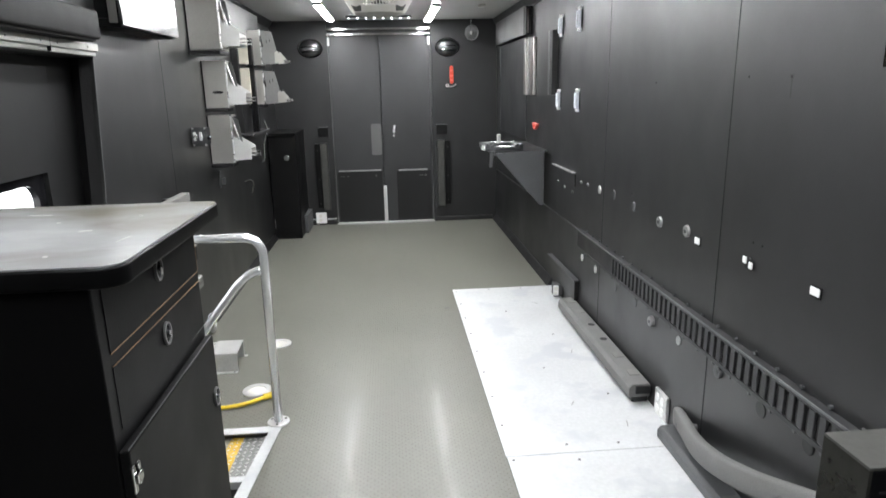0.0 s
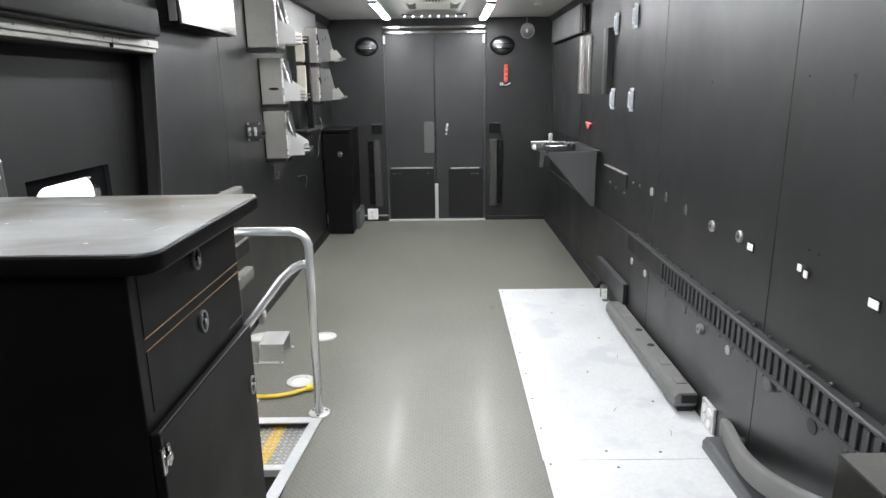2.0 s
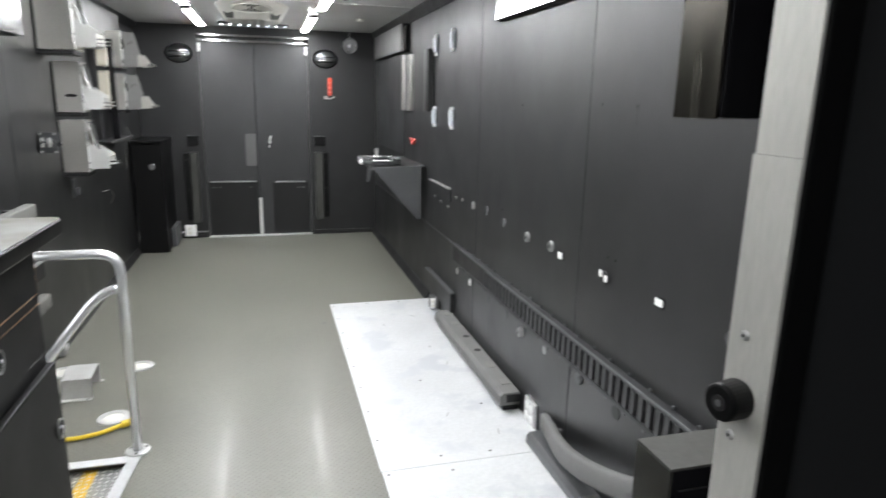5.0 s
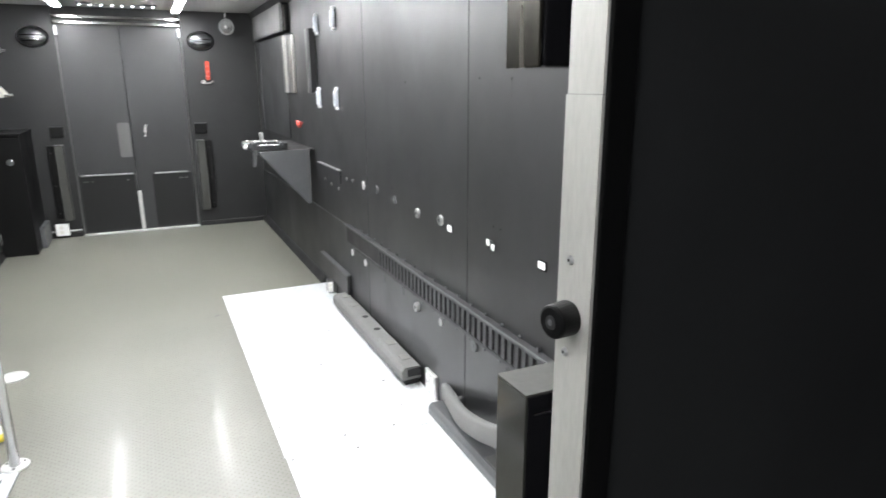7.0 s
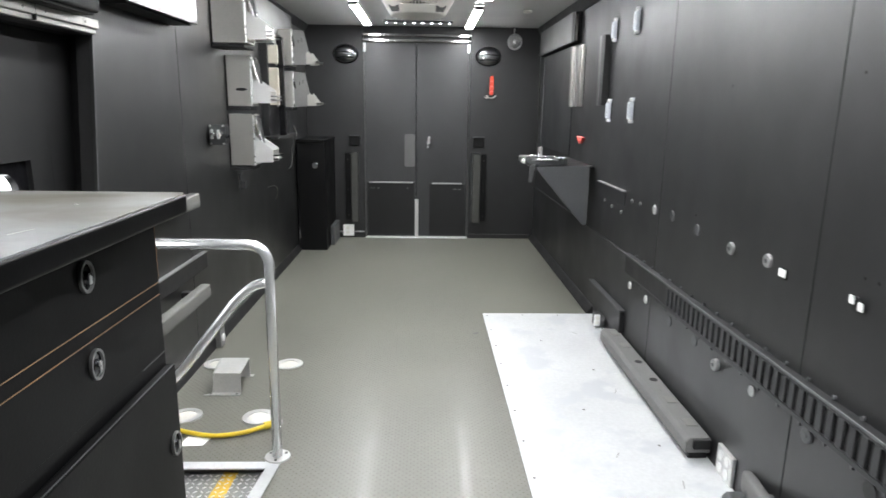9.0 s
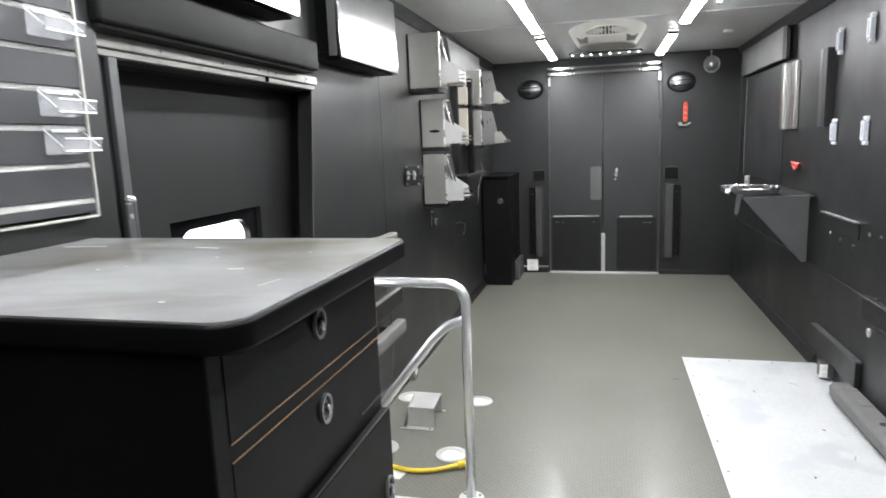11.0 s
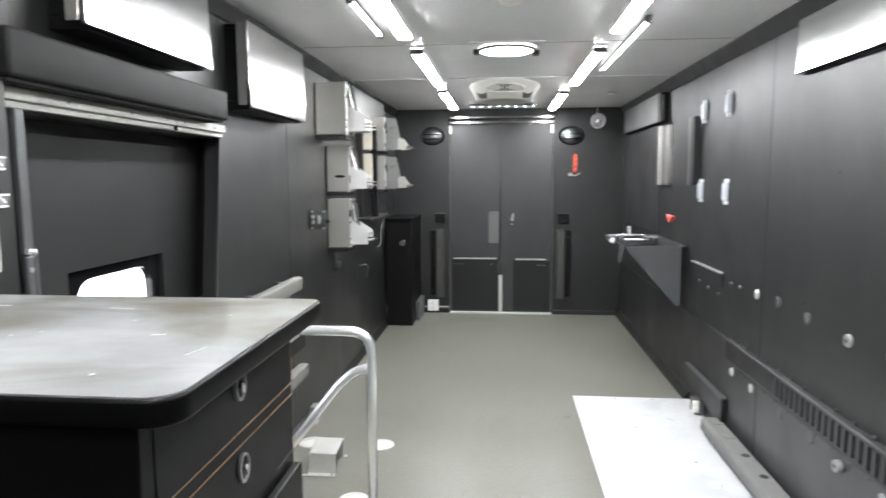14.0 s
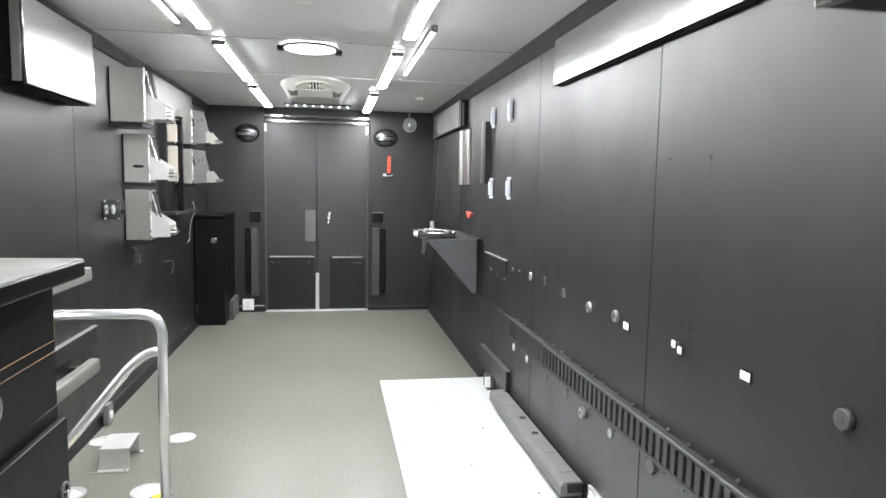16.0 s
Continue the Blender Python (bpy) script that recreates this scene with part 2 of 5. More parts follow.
def studs(m, pitch, radius, rough):
    """Low round studs in staggered rows: their flat tops are worn smooth."""
    t, b = m.node_tree, m.node_tree.nodes["Principled BSDF"]
    geo = t.nodes.new("ShaderNodeNewGeometry")
    mp = t.nodes.new("ShaderNodeMapping")
    mp.inputs["Rotation"].default_value = (0, 0, radians(45))
    mp.inputs["Scale"].default_value = (1 / pitch, 1 / pitch, 0)
    t.links.new(geo.outputs["Position"], mp.inputs["Vector"])
    dots = t.nodes.new("ShaderNodeTexVoronoi")
    dots.inputs["Randomness"].default_value, dots.inputs["Scale"].default_value = 0.0, 1.0
    t.links.new(mp.outputs["Vector"], dots.inputs["Vector"])
    top = t.nodes.new("ShaderNodeMapRange")
    top.inputs["From Min"].default_value, top.inputs["From Max"].default_value = radius / pitch * 1.15, radius / pitch * 0.85
    t.links.new(dots.outputs["Distance"], top.inputs["Value"])
    old = b.inputs["Roughness"].links[0].from_socket
    mix = t.nodes.new("ShaderNodeMix")
    t.links.new(top.outputs["Result"], mix.inputs["Factor"])
    t.links.new(old, mix.inputs["A"])
    mix.inputs["B"].default_value = rough
    t.links.new(mix.outputs["Result"], b.inputs["Roughness"])
    paint = b.inputs["Base Color"].links[0].from_socket
    # tops coloured 12% paler to make up for the broad sheen they lose
    worn = t.nodes.new("ShaderNodeMapRange")
    worn.inputs["To Min"].default_value, worn.inputs["To Max"].default_value = 1.0, 1.12
    t.links.new(top.outputs["Result"], worn.inputs["Value"])
    pale = t.nodes.new("ShaderNodeVectorMath")
    pale.operation = "SCALE"
    t.links.new(paint, pale.inputs[0])
    t.links.new(worn.outputs["Result"], pale.inputs["Scale"])
    t.links.new(pale.outputs["Vector"], b.inputs["Base Color"])


studs(FLOOR, 0.0190, 0.0025, 0.08)
TUBE = glow("tube_light", (0.965, 0.98, 1.0), TUBE_POWER)
THIN = glow("thin_tube_light", (0.96, 0.98, 1.0), THIN_POWER)
ROUND = glow("round_light", (0.965, 0.98, 1.0), ROUND_POWER)
LED = glow("led_light", (0.80, 0.90, 1.0), 14.0)
DAY = glow("daylight", (0.98, 0.99, 1.0), 4.0)


def acrylic():
    m, t, b = nodes_of("clear_acrylic")
    b.inputs["Base Color"].default_value = (0.78, 0.80, 0.83, 1)
    b.inputs["Roughness"].default_value = 0.08
    b.inputs["Alpha"].default_value = 0.16
    return m


def pane_glass():
    m, t, b = nodes_of("window_glass")
    b.inputs["Base Color"].default_value = (0.96, 0.98, 0.98, 1)
    b.inputs["Roughness"].default_value = 0.02
    b.inputs["Transmission Weight"].default_value = 1.0
    b.inputs["IOR"].default_value = 1.1
    return m


ACRYLIC, GLASS = acrylic(), pane_glass()


# ---- mesh helpers ----
def thing(name, base, label, category, group=""):
    ob = new(name)
    ob.empty_display_size = 0.05
    ob.location = base
    return tagged(ob, label, category, group)


def under(ob, parent):
    """Parents ob, built in world coordinates, without moving it."""
    ob.parent = parent
    root = parent
    if root.parent:
        ob.matrix_parent_inverse = Matrix.Identity(4)
    elif root.type == "EMPTY":
        ob.matrix_parent_inverse = Matrix.Translation(root.location).inverted()
    return ob


def part(name, bm, material, parent=None, label="", smooth=False):
    me = bpy.data.meshes.new(name)
    bmesh.ops.recalc_face_normals(bm, faces=bm.faces)
    bm.to_mesh(me)
    bm.free()
    me.materials.append(material)
    if smooth:
        for p in me.polygons:
            p.use_smooth = True
    ob = new(name, me)
    if parent:
        under(ob, parent)
    if label:
        tagged(ob, label)
    return ob


def structure(name, bm, material, label=""):
    return tagged(part(name, bm, material), label, "", "", "structure")


def box(x0, y0, z0, x1, y1, z1, bevel=0.0, bm=None, seg=2):
    own = bmesh.new()
    m = Matrix.Translation(((x0 + x1) / 2, (y0 + y1) / 2, (z0 + z1) / 2)) @ Matrix.Diagonal((abs(x1 - x0), abs(y1 - y0), abs(z1 - z0), 1))
    bmesh.ops.create_cube(own, size=1, matrix=m)
    if bevel:
        bmesh.ops.bevel(own, geom=own.edges[:], offset=bevel, segments=seg, affect="EDGES", profile=0.5)
    return add(bm, own)


def add(bm, own):
    if bm is None:
        return own
    me = bpy.data.meshes.new("tmp")
    own.to_mesh(me)
    own.free()
    bm.from_mesh(me)
    bpy.data.meshes.remove(me)
    return bm


def prism(points, axis, a, b, bevel=0.0, bm=None):
    """A flat outline pushed from a to b along an axis. The points give the two other coordinates, in x, y, z order."""
    own = bmesh.new()

    def place(p, d):
        return {"x": (d, p[0], p[1]), "y": (p[0], d, p[1]), "z": (p[0], p[1], d)}[axis]
    low = [own.verts.new(place(p, a)) for p in points]
    high = [own.verts.new(place(p, b)) for p in points]
    own.faces.new(low)
    own.faces.new(high)
    n = len(points)
    for i in range(n):
        own.faces.new((low[i], low[(i + 1) % n], high[(i + 1) % n], high[i]))
    if bevel:
        bmesh.ops.bevel(own, geom=own.edges[:], offset=bevel, segments=2, affect="EDGES", profile=0.5)
    return add(bm, own)


def block8(low, high):
    """A solid between two four-sided rings of points."""
    own = bmesh.new()
    a, b = [own.verts.new(p) for p in low], [own.verts.new(p) for p in high]
    own.faces.new(a)
    own.faces.new(b)
    for i in range(4):
        j = (i + 1) % 4
        own.faces.new((a[i], a[j], b[j], b[i]))
    return own


def rod(p0, p1, r0, r1=None, seg=16, bevel=0.0, bm=None):
    own = bmesh.new()
    p0, p1 = Vector(p0), Vector(p1)
    m = Matrix.Translation((p0 + p1) / 2) @ (p1 - p0).to_track_quat("Z", "Y").to_matrix().to_4x4()
    bmesh.ops.create_cone(own, cap_ends=True, segments=seg, radius1=r0, radius2=r0 if r1 is None else r1, depth=(p1 - p0).length, matrix=m)
    if bevel:
        rims = [e for e in own.edges if any(len(f.verts) > 4 for f in e.link_faces)]
        bmesh.ops.bevel(own, geom=rims, offset=bevel, segments=2, affect="EDGES", profile=0.5)
    return add(bm, own)


def sweep(path, rx, rz=None, seg=12, bm=None, flat=False):
    """A tube along a path of points; flat gives a rounded bar of half width rx and half height rz."""
    own = bmesh.new()
    rz = rz or rx
    pts = [Vector(p) for p in path]
    rings = []
    side = None
    for i, p in enumerate(pts):
        d = (pts[min(i + 1, len(pts) - 1)] - pts[max(i - 1, 0)]).normalized()
        if side is None:
            side = d.cross(Vector((0, 0, 1)))
            if side.length < 0.05:
                side = d.cross(Vector((0, 1, 0)))
        side = (side - d * side.dot(d)).normalized()
        up = side.cross(d).normalized()
        ring = []
        for k in range(seg):
            a = 2 * math.pi * k / seg
            c, s = math.cos(a), math.sin(a)
            if flat:
                c = math.copysign(abs(c) ** 0.4, c)
                s = math.copysign(abs(s) ** 0.4, s)
            ring.append(own.verts.new(p + side * (c * rx) + up * (s * rz)))
        rings.append(ring)
    for a, b in zip(rings, rings[1:]):
        for k in range(seg):
            own.faces.new((a[k], a[(k + 1) % seg], b[(k + 1) % seg], b[k]))
    own.faces.new(rings[0])
    own.faces.new(rings[-1])
    return add(bm, own)


def curve_points(knots, n=8):
    """Smooth points through the knots."""
    k = [Vector(p) for p in knots]
    k = [2 * k[0] - k[1]] + k + [2 * k[-1] - k[-2]]
    out = []
    for i in range(1, len(k) - 2):
        for j in range(n):
            u = j / n
            a, b, c, d = k[i - 1], k[i], k[i + 1], k[i + 2]
            out.append(0.5 * (2 * b + (c - a) * u + (2 * a - 5 * b + 4 * c - d) * u * u + (3 * b - a - 3 * c + d) * u ** 3))
    out.append(k[-2])
    return out


def corner_path(knots, r, n=6):
    """A bent pipe's path: straight runs with rounded corners of radius r."""
    k = [Vector(p) for p in knots]
    out = [k[0]]
    for a, b, c in zip(k, k[1:], k[2:]):
        u, v = (a - b).normalized(), (c - b).normalized()
        s, e = b + u * r, b + v * r
        for i in range(n + 1):
            w = i / n
            out.append((1 - w) ** 2 * s + 2 * w * (1 - w) * b + w * w * e)
    return out + [k[-1]]


def rounded(x0, y0, x1, y1, r, n=5):
    pts = []
    for cx, cy, a in ((x1 - r, y1 - r, 0), (x0 + r, y1 - r, 90), (x0 + r, y0 + r, 180), (x1 - r, y0 + r, 270)):
        for i in range(n + 1):
            t = radians(a + 90 * i / n)
            pts.append((cx + r * math.cos(t), cy + r * math.sin(t)))
    return pts


def inset(points, d):
    """An outline moved inwards by d; the points run clockwise."""
    out = []
    n = len(points)
    for i in range(n):
        a, b, c = Vector(points[i - 1]), Vector(points[i]), Vector(points[(i + 1) % n])
        u, v = (b - a).normalized(), (c - b).normalized()
        nu, nv = Vector((u.y, -u.x)), Vector((v.y, -v.x))
        m = (nu + nv).normalized()
        out.append(tuple(b + m * (d / max(0.5, m.dot(nu)))))
    return out


def bullnose(points, z0, z1, r, n=6):
    """A slab whose rim is rounded above and below."""
    own = bmesh.new()
    rings = []
    for k in range(n + 1):
        a = math.pi / 2 * (1 - k / n)
        rings.append((inset(points, r * (1 - math.cos(a))) if k < n else points, z0 + r * (1 - math.sin(a))))
    for k in range(n + 1):
        a = math.pi / 2 * k / n
        rings.append((inset(points, r * (1 - math.cos(a))) if k else points, z1 - r * (1 - math.sin(a))))
    loops = [[own.verts.new((p[0], p[1], z)) for p in ring] for ring, z in rings]
    m = len(points)
    for a, b in zip(loops, loops[1:]):
        for i in range(m):
            own.faces.new((a[i], a[(i + 1) % m], b[(i + 1) % m], b[i]))
    own.faces.new(loops[0])
    own.faces.new(loops[-1])
    return own


def oval(cx, cy, rx, ry, n=32):
    return [(cx + rx * math.cos(2 * math.pi * i / n), cy + ry * math.sin(2 * math.pi * i / n)) for i in range(n)]


def ring_prism(outer, inner, axis, a, b):
    """A flat ring between two outlines of equally many points, pushed from a to b."""
    own = bmesh.new()

    def place(p, d):
        return {"x": (d, p[0], p[1]), "y": (p[0], d, p[1]), "z": (p[0], p[1], d)}[axis]
    v = [[own.verts.new(place(p, d)) for p in line] for line in (outer, inner) for d in (a, b)]
    oa, ob_, ia, ib = v
    n = len(outer)
    for i in range(n):
        j = (i + 1) % n
        for q in ((oa[i], oa[j], ob_[j], ob_[i]), (ia[i], ia[j], ib[j], ib[i]), (oa[i], oa[j], ia[j], ia[i]), (ob_[i], ob_[j], ib[j], ib[i])):
            own.faces.new(q)
    return own


def copies(first, base, places):
    """Copies a thing from its base to each place."""
    return [copy_thing(first, Matrix.Translation(p)) for p in places]


# ---- the shell ----
floor_bm = box(-0.60, SOUTH, -0.06, EAST + 0.05, NORTH + 0.06, 0)
box(WEST - 0.04, 2.425, -0.06, -0.60, NORTH + 0.06, 0, bm=floor_bm)
box(WEST - 0.04, SOUTH, -0.06, -0.60, 1.62, 0, bm=floor_bm)
structure("floor", floor_bm, FLOOR, "grey studded rubber floor, slightly worn")

ceil_bm = bmesh.new()
for y0, y1 in ((SOUTH, 0.10), (0.104, 2.45), (2.454, 3.575), (3.579, 4.70), (4.704, NORTH + 0.06)):
    box(WEST - 0.04, y0, TOP, EAST + 0.05, y1, TOP + 0.02, 0.001, bm=ceil_bm, seg=1)
box(WEST - 0.06, SOUTH, TOP + 0.021, EAST + 0.06, NORTH + 0.07, TOP + 0.06, bm=ceil_bm)
structure("ceiling", ceil_bm, CEIL, "pale grey glossy sheet ceiling with joints")
for y in (0.102, 2.452, 3.577):
    structure("trim", box(WEST + 0.04, y - 0.0035, TOP - 0.0012, EAST - 0.045, y + 0.0035, TOP - 0.0003), GREY_PLASTIC, "thin dark joint across the ceiling")
for y in (4.70,):
    structure("trim", box(WEST, y - 0.010, TOP - 0.004, EAST, y + 0.010, TOP - 0.0005), CEIL, "thin pale joint strip across the ceiling")

# east wall: boards over a backing, joints open a few millimetres
wall_e = structure("wall_east", box(EAST + 0.012, SOUTH, -0.06, EAST + 0.06, NORTH + 0.06, TOP + 0.02), BLACK_TRIM, "black board wall with upright joints and plugged fixing holes")
for y0, y1 in ((SOUTH, 1.993), (1.997, 3.222), (3.226, NORTH)):
    part("panel", box(EAST, y0, 0.545, EAST + 0.011, y1, TOP, 0.0012, seg=1), BLACK_WALL, wall_e)
for y0, y1 in ((SOUTH, 1.988), (1.992, 3.212), (3.216, NORTH)):
    part("panel", box(EAST - 0.010, y0, 0.0, EAST + 0.011, y1, 0.544, 0.0012, seg=1), BLACK_WALL, wall_e)
structure("baseboard", prism([(EAST - 0.010, 0.0), (EAST - 0.050, 0.0), (EAST - 0.046, 0.012), (EAST - 0.018, 0.05), (EAST - 0.010, 0.055)], "y", 4.22, NORTH - 0.01), BLACK_TRIM, "black coved floor trim")

# west wall with the recessed side door
wall_w = structure("wall_west", prism([(2.445, 0.0), (NORTH + 0.06, 0.0), (NORTH + 0.06, TOP + 0.02), (2.668, TOP + 0.02), (2.668, 1.553), (2.648, 1.553)], "x", WEST - 0.060, WEST - 0.012), BLACK_TRIM, "black board wall with upright joints")
part("panel", prism([(2.440, 0.0), (3.421, 0.0), (3.421, TOP), (2.666, TOP), (2.666, 1.552), (2.643, 1.552)], "x", WEST - 0.011, WEST, 0.0012), SATIN_WALL, wall_w)
part("corner_bead", prism([(2.4385, 0.0), (2.446, 0.0), (2.6475, 1.5545), (2.640, 1.5545)], "x", WEST + 0.0003, WEST + 0.0030), GREY_METAL, wall_w, "thin grey metal edge of the door recess")
part("panel", box(WEST - 0.011, 3.425, 0.0, WEST, NORTH, TOP, 0.0012, seg=1), SATIN_WALL, wall_w)
part("panel", box(WEST - 0.06, 1.605, 1.5525, WEST, 2.6655, TOP, 0.0012, seg=1), SATIN_WALL, wall_w)
part("panel", box(WEST - 0.06, 1.50, -0.35, WEST, 1.604, TOP, 0.0012, seg=1), SATIN_WALL, wall_w)
part("panel", box(WEST - 0.06, SOUTH, 0.0, -1.138, 1.499, TOP, 0.0012, seg=1), SATIN_WALL, wall_w)
structure("baseboard", prism([(WEST, 0.0), (WEST + 0.03, 0.0), (WEST + 0.026, 0.012), (WEST + 0.006, 0.05), (WEST, 0.055)], "y", 2.70, 6.07), BLACK_TRIM, "black coved floor trim")

# south end, behind the camera
structure("wall_south", box(WEST - 0.06, SOUTH - 0.06, -0.06, EAST + 0.06, SOUTH, TOP + 0.02), BLACK_WALL, "plain black end wall")

# north wall, with the opening for the double door
wall_n = structure("wall_north", box(WEST - 0.06, NORTH + 0.012, -0.06, -0.632, NORTH + 0.07, TOP + 0.02), BLACK_TRIM, "black end wall with a double door")
part("panel", box(WEST, NORTH, 0.0, -0.640, NORTH + 0.011, TOP, 0.0012, seg=1), BLACK_WALL, wall_n)
part("panel", box(0.418, NORTH, 0.0, EAST, NORTH + 0.07, TOP, 0.0012, seg=1), BLACK_WALL, wall_n)
part("panel", box(-0.639, NORTH, 1.99, 0.417, NORTH + 0.07, TOP, 0.0012, seg=1), BLACK_WALL, wall_n)
structure("baseboard", box(0.42, NORTH - 0.02, 0.0, EAST - 0.05, NORTH - 0.0005, 0.045, 0.006), BLACK_TRIM, "black floor trim below the end wall")
structure("baseboard", box(-0.93, NORTH - 0.02, 0.0, -0.645, NORTH - 0.0005, 0.045, 0.006), BLACK_TRIM, "black floor trim below the end wall")

# dark angle trim along the top of both long walls
structure("trim", prism([(EAST, TOP - 0.075), (EAST - 0.012, TOP - 0.07), (EAST - 0.045, TOP - 0.012), (EAST - 0.045, TOP - 0.001), (EAST, TOP - 0.001)], "y", SOUTH, NORTH - 0.002), BLACK_TRIM, "black angle trim along the ceiling edge")
structure("trim", prism([(WEST, TOP - 0.065), (WEST + 0.012, TOP - 0.06), (WEST + 0.04, TOP - 0.012), (WEST + 0.04, TOP - 0.001), (WEST, TOP - 0.001)], "y", 1.51, NORTH - 0.002), BLACK_TRIM, "black angle trim along the ceiling edge")

# ---- north end: the double door and what hangs round it ----
door_n = tagged(thing("door_1", (-0.117, NORTH, 0), "closed black double door in a thin metal frame", "door"), kind="structure")
left_leaf = part("door_leaf", box(-0.622, NORTH + 0.010, 0.014, -0.119, NORTH + 0.05, 1.988, 0.003), BLACK_DOOR, door_n)
right_leaf = part("door_leaf", box(-0.114, NORTH + 0.010, 0.014, 0.398, NORTH + 0.05, 1.988, 0.003), BLACK_DOOR, door_n)
part("jamb", box(-0.634, NORTH - 0.006, 0.0, -0.622, NORTH + 0.05, 1.929, 0.003), DULL_STEEL, door_n)
part("jamb", box(0.400, NORTH - 0.006, 0.0, 0.412, NORTH + 0.05, 1.929, 0.003), DULL_STEEL, door_n)
part("head_rail", box(-0.640, NORTH - 0.030, 1.930, 0.415, NORTH - 0.001, 1.957, 0.004), HEAD_RAIL, door_n, "dull chrome rail over the door")
part("head_rail", box(-0.640, NORTH - 0.050, 1.980, 0.415, NORTH - 0.001, 2.004, 0.004), HEAD_RAIL, door_n)
part("sill", box(-0.63, NORTH - 0.035, 0.0, 0.41, NORTH + 0.05, 0.012, 0.003), ALU, door_n, "bright aluminium threshold")
for x in (-0.632, 0.378):
    part("stop_block", box(x, NORTH - 0.040, 1.835, x + 0.024, NORTH - 0.013, 1.915, 0.004), WHITE, door_n, "small white plastic stop")
part("lock_plate", prism(rounded(-0.234, 0.73, -0.128, 1.055, 0.02), "y", NORTH + 0.002, NORTH + 0.0095, 0.0015), DULL_STEEL, left_leaf, "dull grey lock plate")
part("kick_rail", box(-0.592, NORTH - 0.006, 0.563, -0.146, NORTH + 0.0095, 0.577, 0.003), ALU_DULL, left_leaf)
part("kick_rail", box(0.046, NORTH - 0.006, 0.556, 0.350, NORTH + 0.0095, 0.570, 0.003), ALU_DULL, right_leaf)
for leaf, xs, z in ((left_leaf, (-0.57, -0.545, -0.50, -0.20), 0.512), (right_leaf, (0.27, 0.29, 0.32, 0.335), 0.503)):
    for x in xs:
        part("screw", rod((x, NORTH - 0.001, z), (x, NORTH + 0.0095, z), 0.007, seg=8), DULL_STEEL, leaf)
part("edge_cover", box(-0.128, NORTH - 0.010, 0.016, -0.092, NORTH + 0.0095, 0.40, 0.005), ALU, left_leaf, "bright metal cover over the meeting edge")
part("kick_panel", box(-0.606, NORTH + 0.0045, 0.030, -0.138, NORTH + 0.0095, 0.561, 0.001), KICK, left_leaf, "darker black kick panel")
part("kick_panel", box(0.020, NORTH + 0.0045, 0.030, 0.384, NORTH + 0.0095, 0.554, 0.001), KICK, right_leaf, "darker black kick panel")
h = part("handle", rod((0.006, NORTH - 0.03, 0.975), (0.006, NORTH + 0.0095, 0.975), 0.015, seg=12), BRIGHT, right_leaf, "chrome lever handle")
part("lever", sweep([(0.006, NORTH - 0.03, 0.98), (0.010, NORTH - 0.034, 1.01), (0.016, NORTH - 0.034, 1.035)], 0.011), BRIGHT, h, smooth=True)
part("key_tab", box(-0.008, NORTH - 0.012, 0.920, 0.010, NORTH + 0.0095, 0.962, 0.003), BRIGHT, right_leaf)
structure("backdrop", box(-0.75, NORTH + 0.075, -0.06, 0.55, NORTH + 0.09, 2.1), BLACK_TRIM, "dark outside behind the closed door")


def ramp_arm(side):
    """A folded ramp guide beside the door: a pale channel, a dark channel and a plate above."""
    base = (-0.76 if side < 0 else 0.52, NORTH - 0.03, 0.17)
    t = thing("folding_guide", base, "black and grey upright folding guide beside the door", "guide", "guides beside the double door")
    if side < 0:
        x0, x1, d0, d1, p0, p1 = -0.766, -0.694, -0.826, -0.770, -0.782, -0.675
    else:
        x0, x1, d0, d1, p0, p1 = 0.452, 0.532, 0.536, 0.590, 0.453, 0.566
    part("channel", box(x0, NORTH - 0.075, 0.17, x1, NORTH - 0.0005, 0.872, 0.006), GUIDE, t, "dull grey channel")
    part("channel", box(d0, NORTH - 0.055, 0.19, d1, NORTH - 0.0005, 0.865, 0.006), BLACK_CAB, t)
    part("plate", box(p0, NORTH - 0.030, 0.935, p1, NORTH - 0.0005, 1.030, 0.004), BLACK_CAB, t, "small black square plate")
    part("lip", box(p0, NORTH - 0.034, 1.0305, p1, NORTH - 0.0005, 1.036, 0.001), GREY_METAL, t)
    for z in (0.24, 0.5, 0.8):
        part("rivet", rod(((d0 + d1) / 2, NORTH - 0.062, z), ((d0 + d1) / 2, NORTH - 0.054, z), 0.006, seg=8), GUIDE, t)


ramp_arm(-1)
ramp_arm(1)


def dome(cx, cz, rx, rz, y0, depth, n=36, rings=8):
    """An oval dome on the end wall, bulging towards the room."""
    own = bmesh.new()
    loops = []
    for k in range(rings):
        a = math.pi / 2 * k / rings
        loops.append([own.verts.new((p[0], y0 - depth * math.sin(a), p[1])) for p in oval(cx, cz, rx * math.cos(a), rz * math.cos(a), n)])
    tip = own.verts.new((cx, y0 - depth, cz))
    for a, b in zip(loops, loops[1:]):
        for i in range(n):
            own.faces.new((a[i], a[(i + 1) % n], b[(i + 1) % n], b[i]))
    for i in range(n):
        own.faces.new((loops[-1][i], loops[-1][(i + 1) % n], tip))
    own.faces.new(loops[0])
    return own


